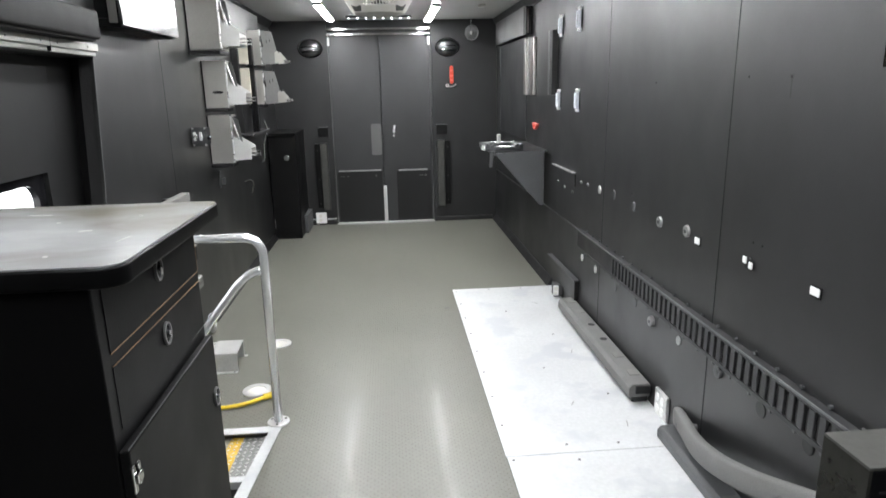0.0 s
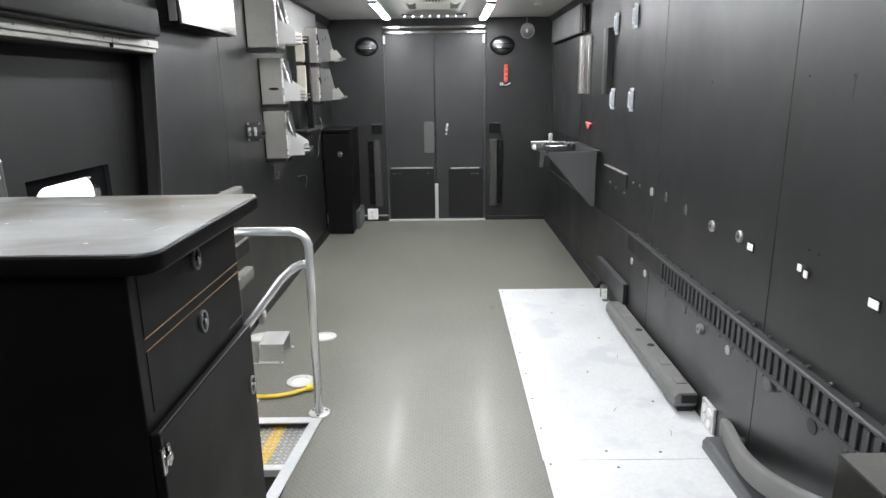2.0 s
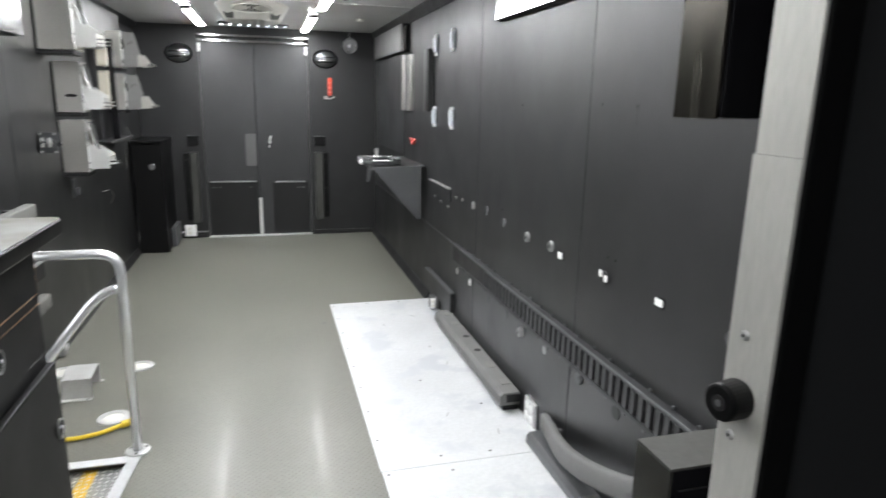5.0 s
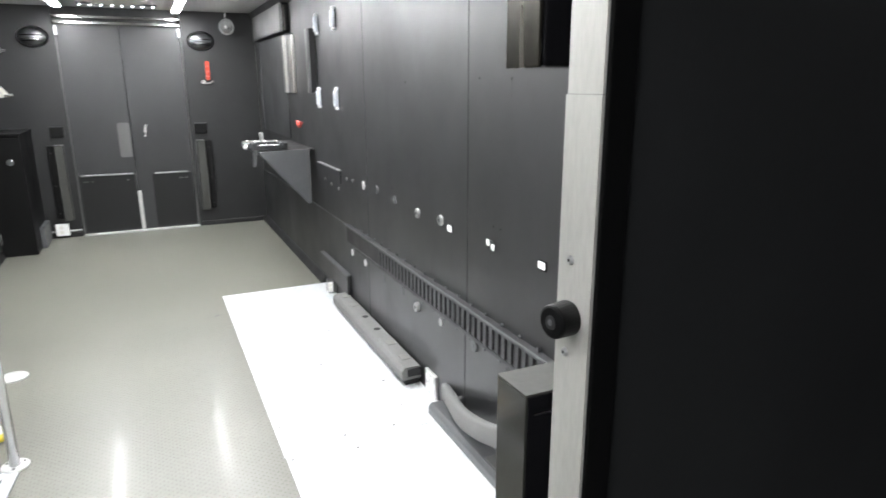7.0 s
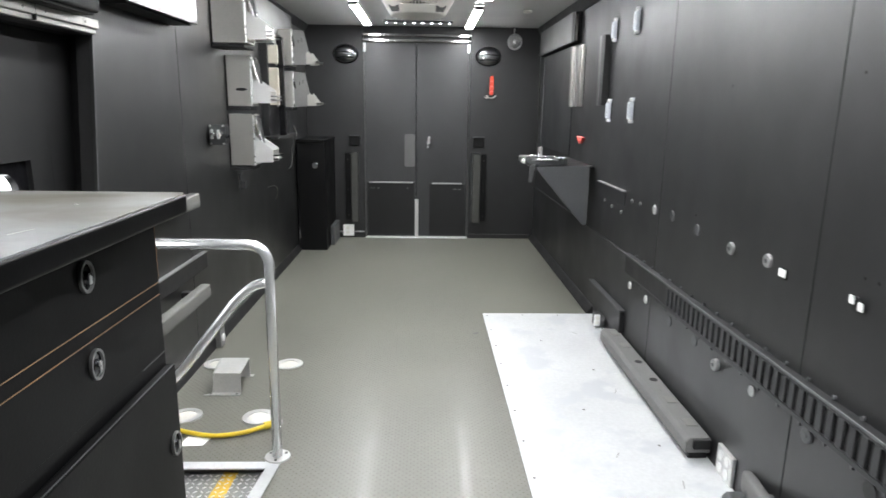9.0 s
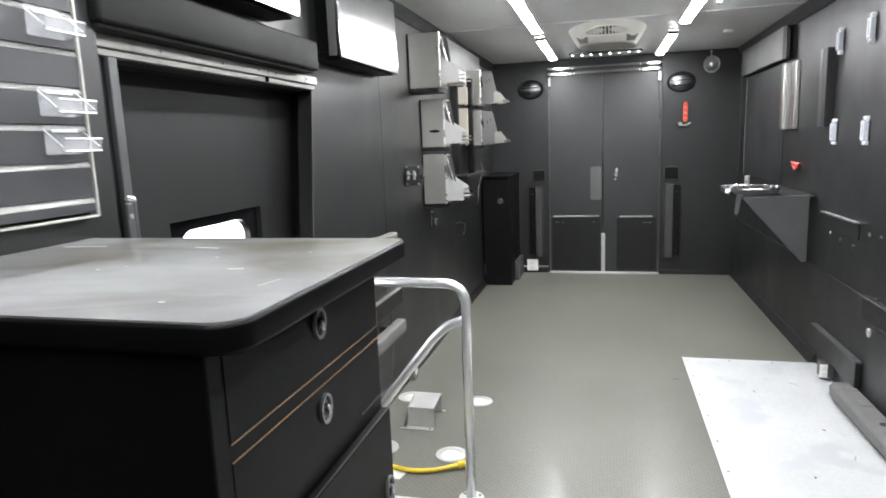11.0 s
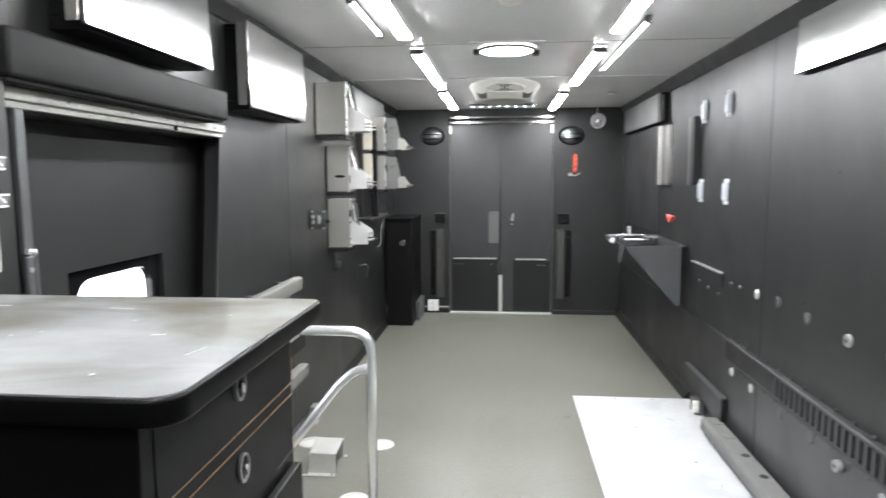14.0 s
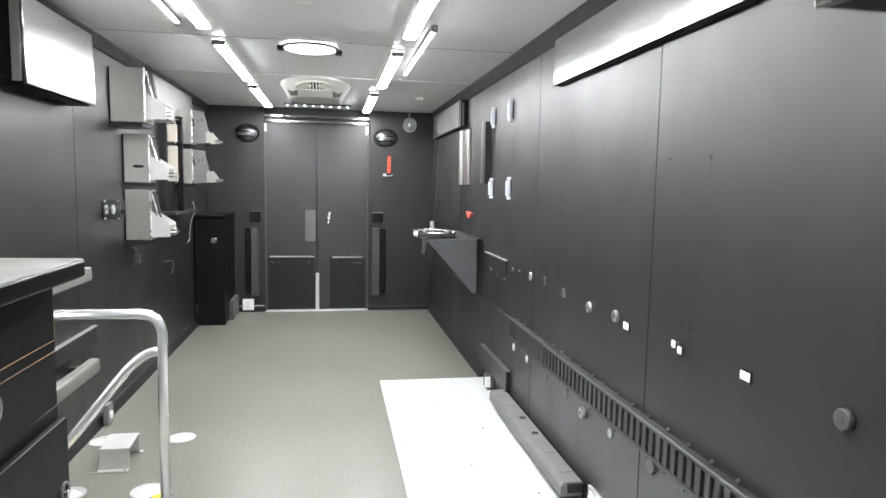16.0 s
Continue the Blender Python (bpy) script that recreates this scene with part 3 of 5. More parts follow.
def oval_vent(cx, cz):
    t = thing("oval_vent", (cx, NORTH, cz), "glossy black oval domed wall vent with a chrome slat", "vent", "oval vents on the end wall")
    part("rim", ring_prism(oval(cx, cz, 0.126, 0.093), oval(cx, cz, 0.112, 0.080), "y", NORTH - 0.016, NORTH - 0.0005), BLACK_GLOSS, t)
    part("dome", dome(cx, cz, 0.1115, 0.0795, NORTH - 0.002, 0.046), SMOKED, t, "glossy smoked dome", smooth=True)
    for dz, w, m in ((0.012, 0.090, BLACK_GLOSS), (-0.022, 0.088, CHROME), (-0.036, 0.080, BLACK_GLOSS)):
        part("slat", sweep([(cx - w, NORTH - 0.030, cz + dz), (cx - w * 0.5, NORTH - 0.044, cz + dz + 0.002), (cx, NORTH - 0.050, cz + dz + 0.003), (cx + w * 0.5, NORTH - 0.044, cz + dz + 0.002), (cx + w, NORTH - 0.030, cz + dz)], 0.005, 0.005, 8), m, t, smooth=True)


oval_vent(-0.804, 1.815)
oval_vent(0.583, 1.808)

# round lamp on a stalk
t = thing("round_spotlight", (0.822, NORTH - 0.08, TOP), "round chrome spotlight hanging from a short ceiling stalk", "lamp")
part("stalk", rod((0.822, 6.60, 1.99), (0.822, 6.60, TOP - 0.001), 0.008, seg=10), CHROME, t)
part("mount", rod((0.822, 6.60, TOP - 0.014), (0.822, 6.60, TOP - 0.0005), 0.028, seg=20, bevel=0.004), CHROME, t)
part("reflector", rod((0.822, 6.560, 1.938), (0.822, 6.63, 1.938), 0.066, 0.040, 32, 0.008), CHROME, t, "bright metal reflector")
part("rim", ring_prism(oval(0.822, 1.938, 0.070, 0.075, 32), oval(0.822, 1.938, 0.060, 0.065, 32), "y", 6.548, 6.560), ALU_DULL, t)
part("hub", rod((0.822, 6.540, 1.938), (0.822, 6.559, 1.938), 0.018, seg=16, bevel=0.005), BRIGHT, t)

# red emergency lever
t = thing("emergency_lever", (0.62, NORTH, 1.42), "red plastic emergency lever on a bright wall bracket", "lever")
part("grip", prism(rounded(0.602, 1.445, 0.640, 1.625, 0.017), "y", NORTH - 0.045, NORTH - 0.012, 0.006), RED, t)
for z in (1.480, 1.525, 1.575):
    part("ridge", box(0.606, NORTH - 0.049, z - 0.006, 0.636, NORTH - 0.0452, z + 0.006, 0.0015), PINK_RED, t)
part("bracket", sweep(curve_points([(0.575, NORTH - 0.03, 1.425), (0.60, NORTH - 0.03, 1.415), (0.635, NORTH - 0.03, 1.418), (0.668, NORTH - 0.03, 1.438)], 4), 0.008, seg=8), ALU_DULL, t, "bright metal hook", smooth=True)
part("plate", box(0.600, NORTH - 0.012, 1.42, 0.642, NORTH - 0.0005, 1.445, 0.003), BLACK_TRIM, t)
part("pivot", ring_prism(oval(0.575, 1.428, 0.017, 0.017, 16), oval(0.575, 1.428, 0.009, 0.009, 16), "y", NORTH - 0.042, NORTH - 0.006), BRIGHT, t)

# far outlet and its conduit
t = thing("wall_outlet", (-0.80, NORTH, 0.02), "white twin wall outlet close above the floor", "outlet")
part("box", box(-0.858, NORTH - 0.048, 0.024, -0.748, NORTH - 0.021, 0.140, 0.006), WHITE, t)
for z in (0.06, 0.105):
    part("socket", rod((-0.81, NORTH - 0.053, z), (-0.81, NORTH - 0.046, z), 0.018, seg=14), CREAM, t)
t = tagged(part("conduit", rod((-0.940, NORTH - 0.030, 0.066), (-0.862, NORTH - 0.030, 0.066), 0.008, seg=8), ALU_DULL), "thin grey metal conduit along the end wall", "conduit")
t = tagged(part("conduit", rod((-0.744, NORTH - 0.030, 0.066), (-0.642, NORTH - 0.030, 0.066), 0.008, seg=8), ALU_DULL), "thin grey metal conduit along the end wall", "conduit")

# ---- ceiling fittings ----
first = thing("ceiling_light", (-0.556, 2.66, TOP), "long white ceiling light, switched on", "ceiling light", "ceiling lights in two rows")


def strip_light(t, x, y0, y1):
    tray = box(x - 0.036, y0, TOP - 0.010, x + 0.036, y1, TOP - 0.0005, 0.002)
    box(x - 0.036, y0, TOP - 0.0322, x - 0.0325, y1, TOP - 0.0102, bm=tray)
    box(x + 0.0325, y0, TOP - 0.0322, x + 0.036, y1, TOP - 0.0102, bm=tray)
    part("tray", tray, WHITE, t)
    part("diffuser", prism([(x - 0.032, TOP - 0.028), (x - 0.030, TOP - 0.035), (x - 0.022, TOP - 0.040), (x + 0.022, TOP - 0.040), (x + 0.030, TOP - 0.035), (x + 0.032, TOP - 0.028)], "y", y0 + 0.012, y1 - 0.012), TUBE, t, "glowing diffuser")
    for y in (y0, y1 - 0.011):
        part("end_cap", box(x - 0.034, y, TOP - 0.043, x + 0.034, y + 0.011, TOP - 0.0145, 0.002), GREY_PLASTIC, t, "dark grey end cap")


strip_light(first, -0.556, 2.05, 3.27)
# last three are unseen: two continue the rows, one is added to light door_3
for x, y in ((-0.548, 4.205), (-0.558, 5.745), (0.418, 2.63), (0.402, 4.260), (0.376, 5.900), (-0.556, 1.05), (0.422, 1.10), (-0.556, -0.55)):
    copy_thing(first, Matrix.Translation((x, y, TOP)))


def thin_light(x, y0, y1):
    t = thing("tube_lamp", (x, (y0 + y1) / 2, TOP), "thin strip lamp under the ceiling, switched on", "tube lamp", "thin tube lamps")
    part("housing", box(x - 0.012, y0, TOP - 0.018, x + 0.012, y1, TOP - 0.0005, 0.002), ALU_DULL, t)
    part("tube", box(x - 0.010, y0 + 0.002, TOP - 0.0235, x + 0.010, y1 - 0.002, TOP - 0.0182, 0.002), THIN, t, "glowing strip")
    for y in (y0 - 0.026, y1):
        part("holder", box(x - 0.014, y, TOP - 0.032, x + 0.014, y + 0.026, TOP - 0.0005, 0.003), GREY_METAL, t)


thin_light(-0.672, 2.66, 3.24)
thin_light(0.520, 3.10, 4.33)

# round light with two dark clips and a square pale frame
t = thing("round_ceiling_light", (-0.080, 3.705, TOP), "round flush ceiling light with dark clips, switched on", "ceiling light")
part("frame", ring_prism(rounded(-0.275, 3.525, 0.115, 3.885, 0.02), rounded(-0.235, 3.552, 0.075, 3.858, 0.06), "z", TOP - 0.006, TOP - 0.0005), CEIL, t)
part("rim", ring_prism(oval(-0.08, 3.705, 0.153, 0.148), oval(-0.08, 3.705, 0.138, 0.134), "z", TOP - 0.020, TOP - 0.0065), GREY_PAD, t)
part("diffuser", prism(oval(-0.08, 3.705, 0.1375, 0.1335), "z", TOP - 0.018, TOP - 0.0068), ROUND, t, "glowing diffuser")
for x, y in ((-0.256, 3.675), (0.058, 3.735)):
    part("clip", box(x, y, TOP - 0.030, x + 0.038, y + 0.055, TOP - 0.0065, 0.004), BLACK_TRIM, t, "small dark clip")

# smoke detector
t = thing("smoke_detector", (-0.07, 2.705, TOP), "round cream smoke detector on the ceiling", "smoke detector")
part("base", rod((-0.07, 2.705, TOP - 0.012), (-0.07, 2.705, TOP - 0.0005), 0.055, seg=28, bevel=0.003), CREAM, t)
part("cover", rod((-0.07, 2.705, TOP - 0.038), (-0.07, 2.705, TOP - 0.0125), 0.034, 0.050, 28, 0.004), CREAM, t)

# air conditioner: oval shell with a round grille and two side outlets
t = thing("ceiling_air_conditioner", (-0.085, 5.10, TOP), "cream oval ceiling air conditioner with a slotted grille", "air conditioner")
AX, AY = -0.085, 5.14


def on_shell(x, k, lift):
    """A point on the shell's sloping front: k runs from the upper to the lower rim."""
    rx, ry = 0.262 - 0.062 * k, 0.435 - 0.215 * k
    return Vector((AX + x, AY - ry * math.sqrt(1 - (x / rx) ** 2) - 0.42 * lift, TOP - 0.010 - 0.100 * k - 0.9 * lift))


shell = bmesh.new()
levels = ((0.265, 0.440, TOP - 0.0005), (0.262, 0.435, TOP - 0.010), (0.231, 0.3275, TOP - 0.060), (0.200, 0.220, TOP - 0.110), (0.185, 0.200, TOP - 0.115))
loops = [[shell.verts.new((p[0], p[1], z)) for p in oval(AX, AY, rx, ry, 40)] for rx, ry, z in levels]
for a, b in zip(loops, loops[1:]):
    for i in range(40):
        shell.faces.new((a[i], a[(i + 1) % 40], b[(i + 1) % 40], b[i]))
shell.faces.new(loops[0])
shell.faces.new(loops[-1])
part("shell", shell, CREAM, t)


def shell_patch(points, lift):
    """A thin sheet that follows the shell's front."""
    own = bmesh.new()
    tops = [own.verts.new(on_shell(x, k, lift)) for x, k in points]
    feet = [own.verts.new(on_shell(x, k, lift - 0.004)) for x, k in points]
    n = len(points)
    mid = own.verts.new(on_shell(sum(p[0] for p in points) / n, sum(p[1] for p in points) / n, lift))
    for i in range(n):
        own.faces.new((tops[i], tops[(i + 1) % n], mid))
        own.faces.new((tops[i], feet[i], feet[(i + 1) % n], tops[(i + 1) % n]))
    own.faces.new(feet)
    return own


GX, GK, GH = 0.138, 0.40, 0.24
grille = part("grille", shell_patch([(GX * math.cos(radians(a)), GK + GH * math.sin(radians(a))) for a in range(0, 360, 10)], 0.002), DARK_HOLE, t, "dark oval air grille")
part("grille_rim", sweep([on_shell(GX * math.cos(radians(a)), GK + GH * math.sin(radians(a)), 0.003) for a in range(0, 361, 10)], 0.008, 0.008, 8), CREAM, grille, smooth=True)
for i in range(12):
    x = (i - 5.5) * 0.0225
    k = GH * math.sqrt(1 - (x / GX) ** 2)
    part("slat", sweep([on_shell(x, GK - k, 0.005), on_shell(x, GK, 0.005), on_shell(x, GK + k, 0.005)], 0.0048, 0.0048, 6), CREAM, grille)
for s in (-1, 1):
    o = part("side_outlet", shell_patch([(s * 0.128, 0.62), (s * 0.205, 0.50), (s * 0.182, 0.88), (s * 0.128, 0.94)], 0.003), GREY_PLASTIC, t, "grey slatted side outlet")
    for f in (0.25, 0.5, 0.75):
        part("slat", sweep([on_shell(s * 0.130, 0.62 + 0.32 * f, 0.005), on_shell(s * (0.203 - 0.023 * f), 0.50 + 0.38 * f, 0.005)], 0.0030, 0.0030, 6), GREY_PAD, o)

# light bar with small lamps over the door
t = thing("led_bar", (-0.10, 6.29, TOP), "slim grey bar of small bluish lamps, switched on", "light bar")
part("housing", box(-0.41, 6.265, TOP - 0.018, 0.215, 6.315, TOP - 0.0005, 0.003), GREY_METAL, t)
for i in range(8):
    x = -0.381 + i * 0.081
    part("lamp", rod((x, 6.29, TOP - 0.024), (x, 6.29, TOP - 0.0185), 0.0075, seg=10), LED, t, "small glowing lamp")
t = tagged(part("ceiling_button", rod((0.78, 5.55, TOP - 0.02), (0.78, 5.55, TOP - 0.0005), 0.035, seg=20, bevel=0.005), CREAM), "small round cream ceiling button", "button")

# ---- east wall ----


def flap_locker(name, x_face, y0, y1, z0, z1, label, inward, sheet=None, lean=0.004):
    """An overhead locker: a steel flap standing off a black open frame on the wall."""
    wall = EAST if inward < 0 else WEST
    t = thing(name, (wall, (y0 + y1) / 2, z0), label, "locker", "overhead steel lockers")
    k = inward * lean
    part("flap", prism([(x_face + k, z0), (x_face + k - inward * 0.012, z0), (x_face - inward * 0.012, z1), (x_face, z1)], "y", y0, y1, 0.0015), sheet or STEEL, t, "brushed stainless flap")
    r0, r1 = sorted((x_face - inward * 0.046, x_face - inward * 0.0128))
    part("return_flange", box(r0, y0 + 0.004, z0 + 0.010, r1, y0 + 0.007, z1 - 0.010, 0.001, seg=1), STEEL_UP, t, "folded steel return of the flap")
    f0, f1 = sorted((wall + inward * 0.0005, x_face - inward * 0.0125))
    f = bmesh.new()
    box(f0, y0 + 0.03, z0 - 0.006, f1, y1 - 0.02, z0 + 0.030, 0.002, bm=f)
    box(f0, y0 + 0.03, z1 - 0.022, f1, y1 - 0.02, z1 - 0.006, 0.002, bm=f)
    box(f0, y0 + 0.03, z0 + 0.0305, f1, y0 + 0.045, z1 - 0.0225, 0.002, bm=f)
    box(f0, y1 - 0.035, z0 + 0.0305, f1, y1 - 0.02, z1 - 0.0225, 0.002, bm=f)
    part("frame", f, BLACK_CAB, t, "black frame")
    return t


flap_locker("overhead_locker", 1.066, 0.45, 2.932, 1.802, 2.008, "long brushed stainless overhead locker on a black frame", -1, EAST_STEEL, 0.002)
flap_locker("overhead_locker", 1.052, 5.115, 6.46, 1.803, 2.014, "dull grey steel overhead locker near the ceiling corner", -1, DULL_STEEL)

far_locker = bpy.data.objects["overhead_locker.001"]
channel = bmesh.new()
for x0, z0, x1, z1 in ((1.046, 1.795, 1.0545, 2.004), (1.055, 1.795, EAST - 0.0005, 1.804), (1.055, 1.995, EAST - 0.0005, 2.004), (1.089, 1.8045, EAST - 0.0005, 1.9945)):
    box(x0, 5.020, z0, x1, 5.114, z1, 0.001, bm=channel, seg=1)
part("end_channel", channel, BLACK_CAB, far_locker, "black open channel at the locker's end")
part("end_lip", box(1.0450, 5.015, 1.800, 1.0475, 5.0195, 2.000, 0.0005, seg=1), DULL_STEEL, far_locker, "thin bright lip")
# tall dark panel with two steel ribs, and a black upright bar
t = thing("wall_panel", (EAST, 5.75, 0.97), "tall black panel edged with two bright steel ribs", "panel")
part("sheet", box(EAST - 0.008, 5.20, 0.97, EAST - 0.0005, 6.42, 1.785, 0.002), BLACK_DOOR, t)
part("edge", box(EAST - 0.012, 6.4205, 0.97, EAST - 0.0005, 6.432, 1.785, 0.002), GREY_METAL, t)
part("rib", box(EAST - 0.035, 5.130, 1.338, EAST - 0.0005, 5.190, 1.775, 0.006), STEEL_UP, t, "bright brushed steel rib")
part("rib", box(EAST - 0.030, 4.866, 1.338, EAST - 0.0005, 4.962, 1.765, 0.006), STEEL_UP, t, "bright brushed steel rib")
part("web", box(EAST - 0.014, 4.963, 1.338, EAST - 0.0005, 5.129, 1.77, 0.002), LOCKER_GREY, t)
t = thing("upright_bar", (EAST, 4.25, 1.345), "black upright wall bar with a grey edge", "bar")
part("bar", box(EAST - 0.045, 4.225, 1.345, EAST - 0.0005, 4.285, 1.762, 0.003), BLACK_TRIM, t)
part("edge", box(EAST - 0.047, 4.2855, 1.345, EAST - 0.0005, 4.335, 1.762, 0.003), DULL_STEEL, t, "grey metal edge")


def equipment_clip():
    y, z = 3.742, 1.780
    t = thing("equipment_clip", (EAST, y, z), "white plastic equipment clip screwed to the black wall", "clip", "white clips on the black wall")
    part("base", box(EAST - 0.005, y - 0.021, z - 0.068, EAST - 0.0005, y + 0.021, z + 0.068, 0.002), CLIP, t)
    for s in (-1, 1):
        part("jaw", box(EAST - 0.026, y + s * 0.016 - 0.004, z - 0.046, EAST - 0.0055, y + s * 0.016 + 0.004, z + 0.046, 0.003), CLIP, t)
        part("tongue", box(EAST - 0.020, y - 0.014, z + s * 0.058 - 0.009, EAST - 0.0055, y + 0.014, z + s * 0.058 + 0.009, 0.004), WHITE, t)
        part("screw", rod((EAST - 0.0235, y, z + s * 0.058), (EAST - 0.0202, y, z + s * 0.058), 0.006, seg=8), ALU_DULL, t)
    part("insert", box(EAST - 0.022, y - 0.0115, z - 0.044, EAST - 0.0055, y + 0.0115, z + 0.044, 0.003), CLIP, t)
    # thin black strip on the wall along the base's south side
    part("backing", box(EAST - 0.005, y - 0.029, z - 0.050, EAST - 0.0005, y - 0.0215, z + 0.050, 0.001), BLACK_CAB, t, "thin black strip along one side of the clip")
    part("slot", box(EAST - 0.0230, y - 0.002, z - 0.034, EAST - 0.0222, y + 0.002, z + 0.034), GREY_METAL, t, "grey slot")
    return t


clip = equipment_clip()
copies(clip, None, [(EAST, 4.148, 1.778), (EAST, 3.738, 1.317), (EAST, 4.165, 1.315)])


def plug(name, y, z, r, depth, material, label, x=None, group="plugs and bolts on the black wall"):
    x = EAST if x is None else x
    t = thing(name, (x, y, z), label, "plug", group)
    part("head", rod((x - depth, y, z), (x - 0.0005, y, z), r * 0.92, r, 20, min(0.003, depth * 0.4)), material, t)
    if depth > 0.008:
        part("screw", rod((x - depth - 0.002, y, z), (x - depth - 0.0002, y, z), r * 0.35, seg=10), GREY_PLASTIC, t)
    return t


for y, z, m, d, label in ((3.284, 0.847, ALU, 0.006, "small bright metal wall plug"), (3.061, 0.855, GREY_PLASTIC, 0.004, "dark grey wall plug"),
                          (2.788, 0.843, GREY_PLASTIC, 0.004, "dark grey wall plug"), (2.484, 0.833, ALU_DULL, 0.012, "round metal wall plug with a screw"),
                          (2.234, 0.848, ALU_DULL, 0.012, "round metal wall plug with a screw")):
    plug("wall_plug", y, z, 0.024, d, m, label)
plug("wall_bumper", 1.151, 0.855, 0.024, 0.014, GREY_METAL, "round dark grey bumper on the black wall")
LOWER = EAST - 0.010
for y, z, m, d, r, label in ((3.524, 0.396, ALU, 0.006, 0.022, "small bright metal wall plug"), (3.271, 0.395, ALU, 0.006, 0.022, "small bright metal wall plug"),
                             (2.954, 0.390, GREY_PLASTIC, 0.004, 0.024, "dark grey wall plug"), (2.684, 0.400, GREY_PLASTIC, 0.004, 0.024, "dark grey wall plug"),
                             (2.471, 0.386, ALU_DULL, 0.020, 0.024, "round metal wall plug standing proud"), (2.218, 0.398, ALU_DULL, 0.006, 0.020, "small pale plastic wall plug"),
                             (1.901, 0.412, GREY_PLASTIC, 0.010, 0.026, "dull grey wall plug"), (1.640, 0.405, BLACK_TRIM, 0.003, 0.028, "flat black plastic wall plug"),
                             (1.408, 0.418, BLACK_TRIM, 0.006, 0.027, "dull grey wall plug")):
    plug("wall_plug", y, z, r, d, m, label, LOWER)

for y, z, w, hgt, label in ((2.150, 0.829, 0.040, 0.026, "small white plate on the black wall"), (1.476, 0.848, 0.040, 0.024, "small white plate on the black wall")):
    t = thing("white_plate", (EAST, y, z), label, "plate", "white plates on the black wall")
    part("plate", box(EAST - 0.005, y - w / 2, z - hgt / 2, EAST - 0.0005, y + w / 2, z + hgt / 2, 0.003), WHITE, t)
    part("backing", box(EAST - 0.003, y - w / 2 - 0.006, z - hgt / 2 - 0.004, EAST - 0.0003, y + w / 2 - 0.004, z + hgt / 2 + 0.004), BLACK_GLOSS, t)
t = thing("white_plate", (EAST, 1.80, 0.843), "pair of small white plates over a dark knob", "plate", "white plates on the black wall")
for dy in (-0.026, 0.010):
    part("plate", box(EAST - 0.014, 1.80 + dy - 0.010, 0.834 + dy * 0.3, EAST - 0.0092, 1.80 + dy + 0.012, 0.857 + dy * 0.3, 0.003), WHITE, t)
part("knob", rod((EAST - 0.009, 1.80, 0.838), (EAST - 0.0005, 1.80, 0.838), 0.022, seg=20, bevel=0.003), BLACK_TRIM, t, "dark grey knob behind the plates")
for y, z in ((1.907, 1.421), (1.687, 1.418), (2.62, 1.41), (2.82, 0.90), (1.79, 0.91), (1.74, 0.91)):
    tagged(part("screw_hole", rod((EAST - 0.0012, y, z), (EAST - 0.0004, y, z), 0.0045, seg=8), DARK_HOLE), "small dark screw hole in the black wall", "hole", "screw holes in the wall")
tagged(part("scuff", prism([(1.697, 1.425), (1.677, 1.425), (1.6845, 1.400), (1.6860, 1.360), (1.6866, 1.360), (1.6880, 1.400)], "x", EAST - 0.0010, EAST - 0.0004), KICK), "dark run of old glue down the black wall", "stain")

# grille strip over the lower boards
t = thing("vent_grille", (EAST, 2.44, 0.43), "long black slotted vent grille with a pale top ledge", "vent")
part("backing", box(LOWER - 0.003, 0.60, 0.452, LOWER - 0.0005, 3.00, 0.548), DARK_HOLE, t, "dark inside of the vent")
part("ledge", prism([(EAST - 0.0005, 0.5485), (LOWER - 0.014, 0.5485), (LOWER - 0.017, 0.552), (LOWER - 0.014, 0.556), (EAST - 0.0005, 0.558)], "y", 0.60, 3.61), GRILLE, t)
part("ledge_edge", box(LOWER - 0.0185, 0.60, 0.5490, LOWER - 0.0145, 3.61, 0.5575, 0.001, seg=1), GREY_METAL, t, "pale worn metal edge of the ledge")
part("blank", box(LOWER - 0.012, 3.002, 0.4525, LOWER - 0.0005, 3.60, 0.548, 0.002), BLACK_TRIM, t)
part("rail", box(LOWER - 0.013, 0.60, 0.536, LOWER - 0.0035, 3.00, 0.548, 0.002), GRILLE, t)
part("rail", box(LOWER - 0.013, 0.60, 0.436, LOWER - 0.0005, 3.40, 0.4522, 0.002), GRILLE, t)
slat = part("slat", box(LOWER - 0.012, 0, 0.4526, LOWER - 0.0032, 0.027, 0.5358, 0.002, seg=1), GRILLE, t)
slat.location.y = 0.612
for i in range(1, 53):
    s = new("slat", slat.data)
    under(s, t)
    s.location.y = 0.612 + i * 0.0455
for z, x0, x1 in ((0.427, LOWER - 0.006, LOWER - 0.0005), (0.566, EAST - 0.010, EAST - 0.0005)):
    sc = part("screw", rod((x0, 0, z), (x1, 0, z), 0.0065, seg=8), GREY_PLASTIC, t)
    sc.location.y = 1.0
    for i in range(1, 22):
        s = new("screw", sc.data)
        under(s, t)
        s.location.y = 1.0 + i * 0.118

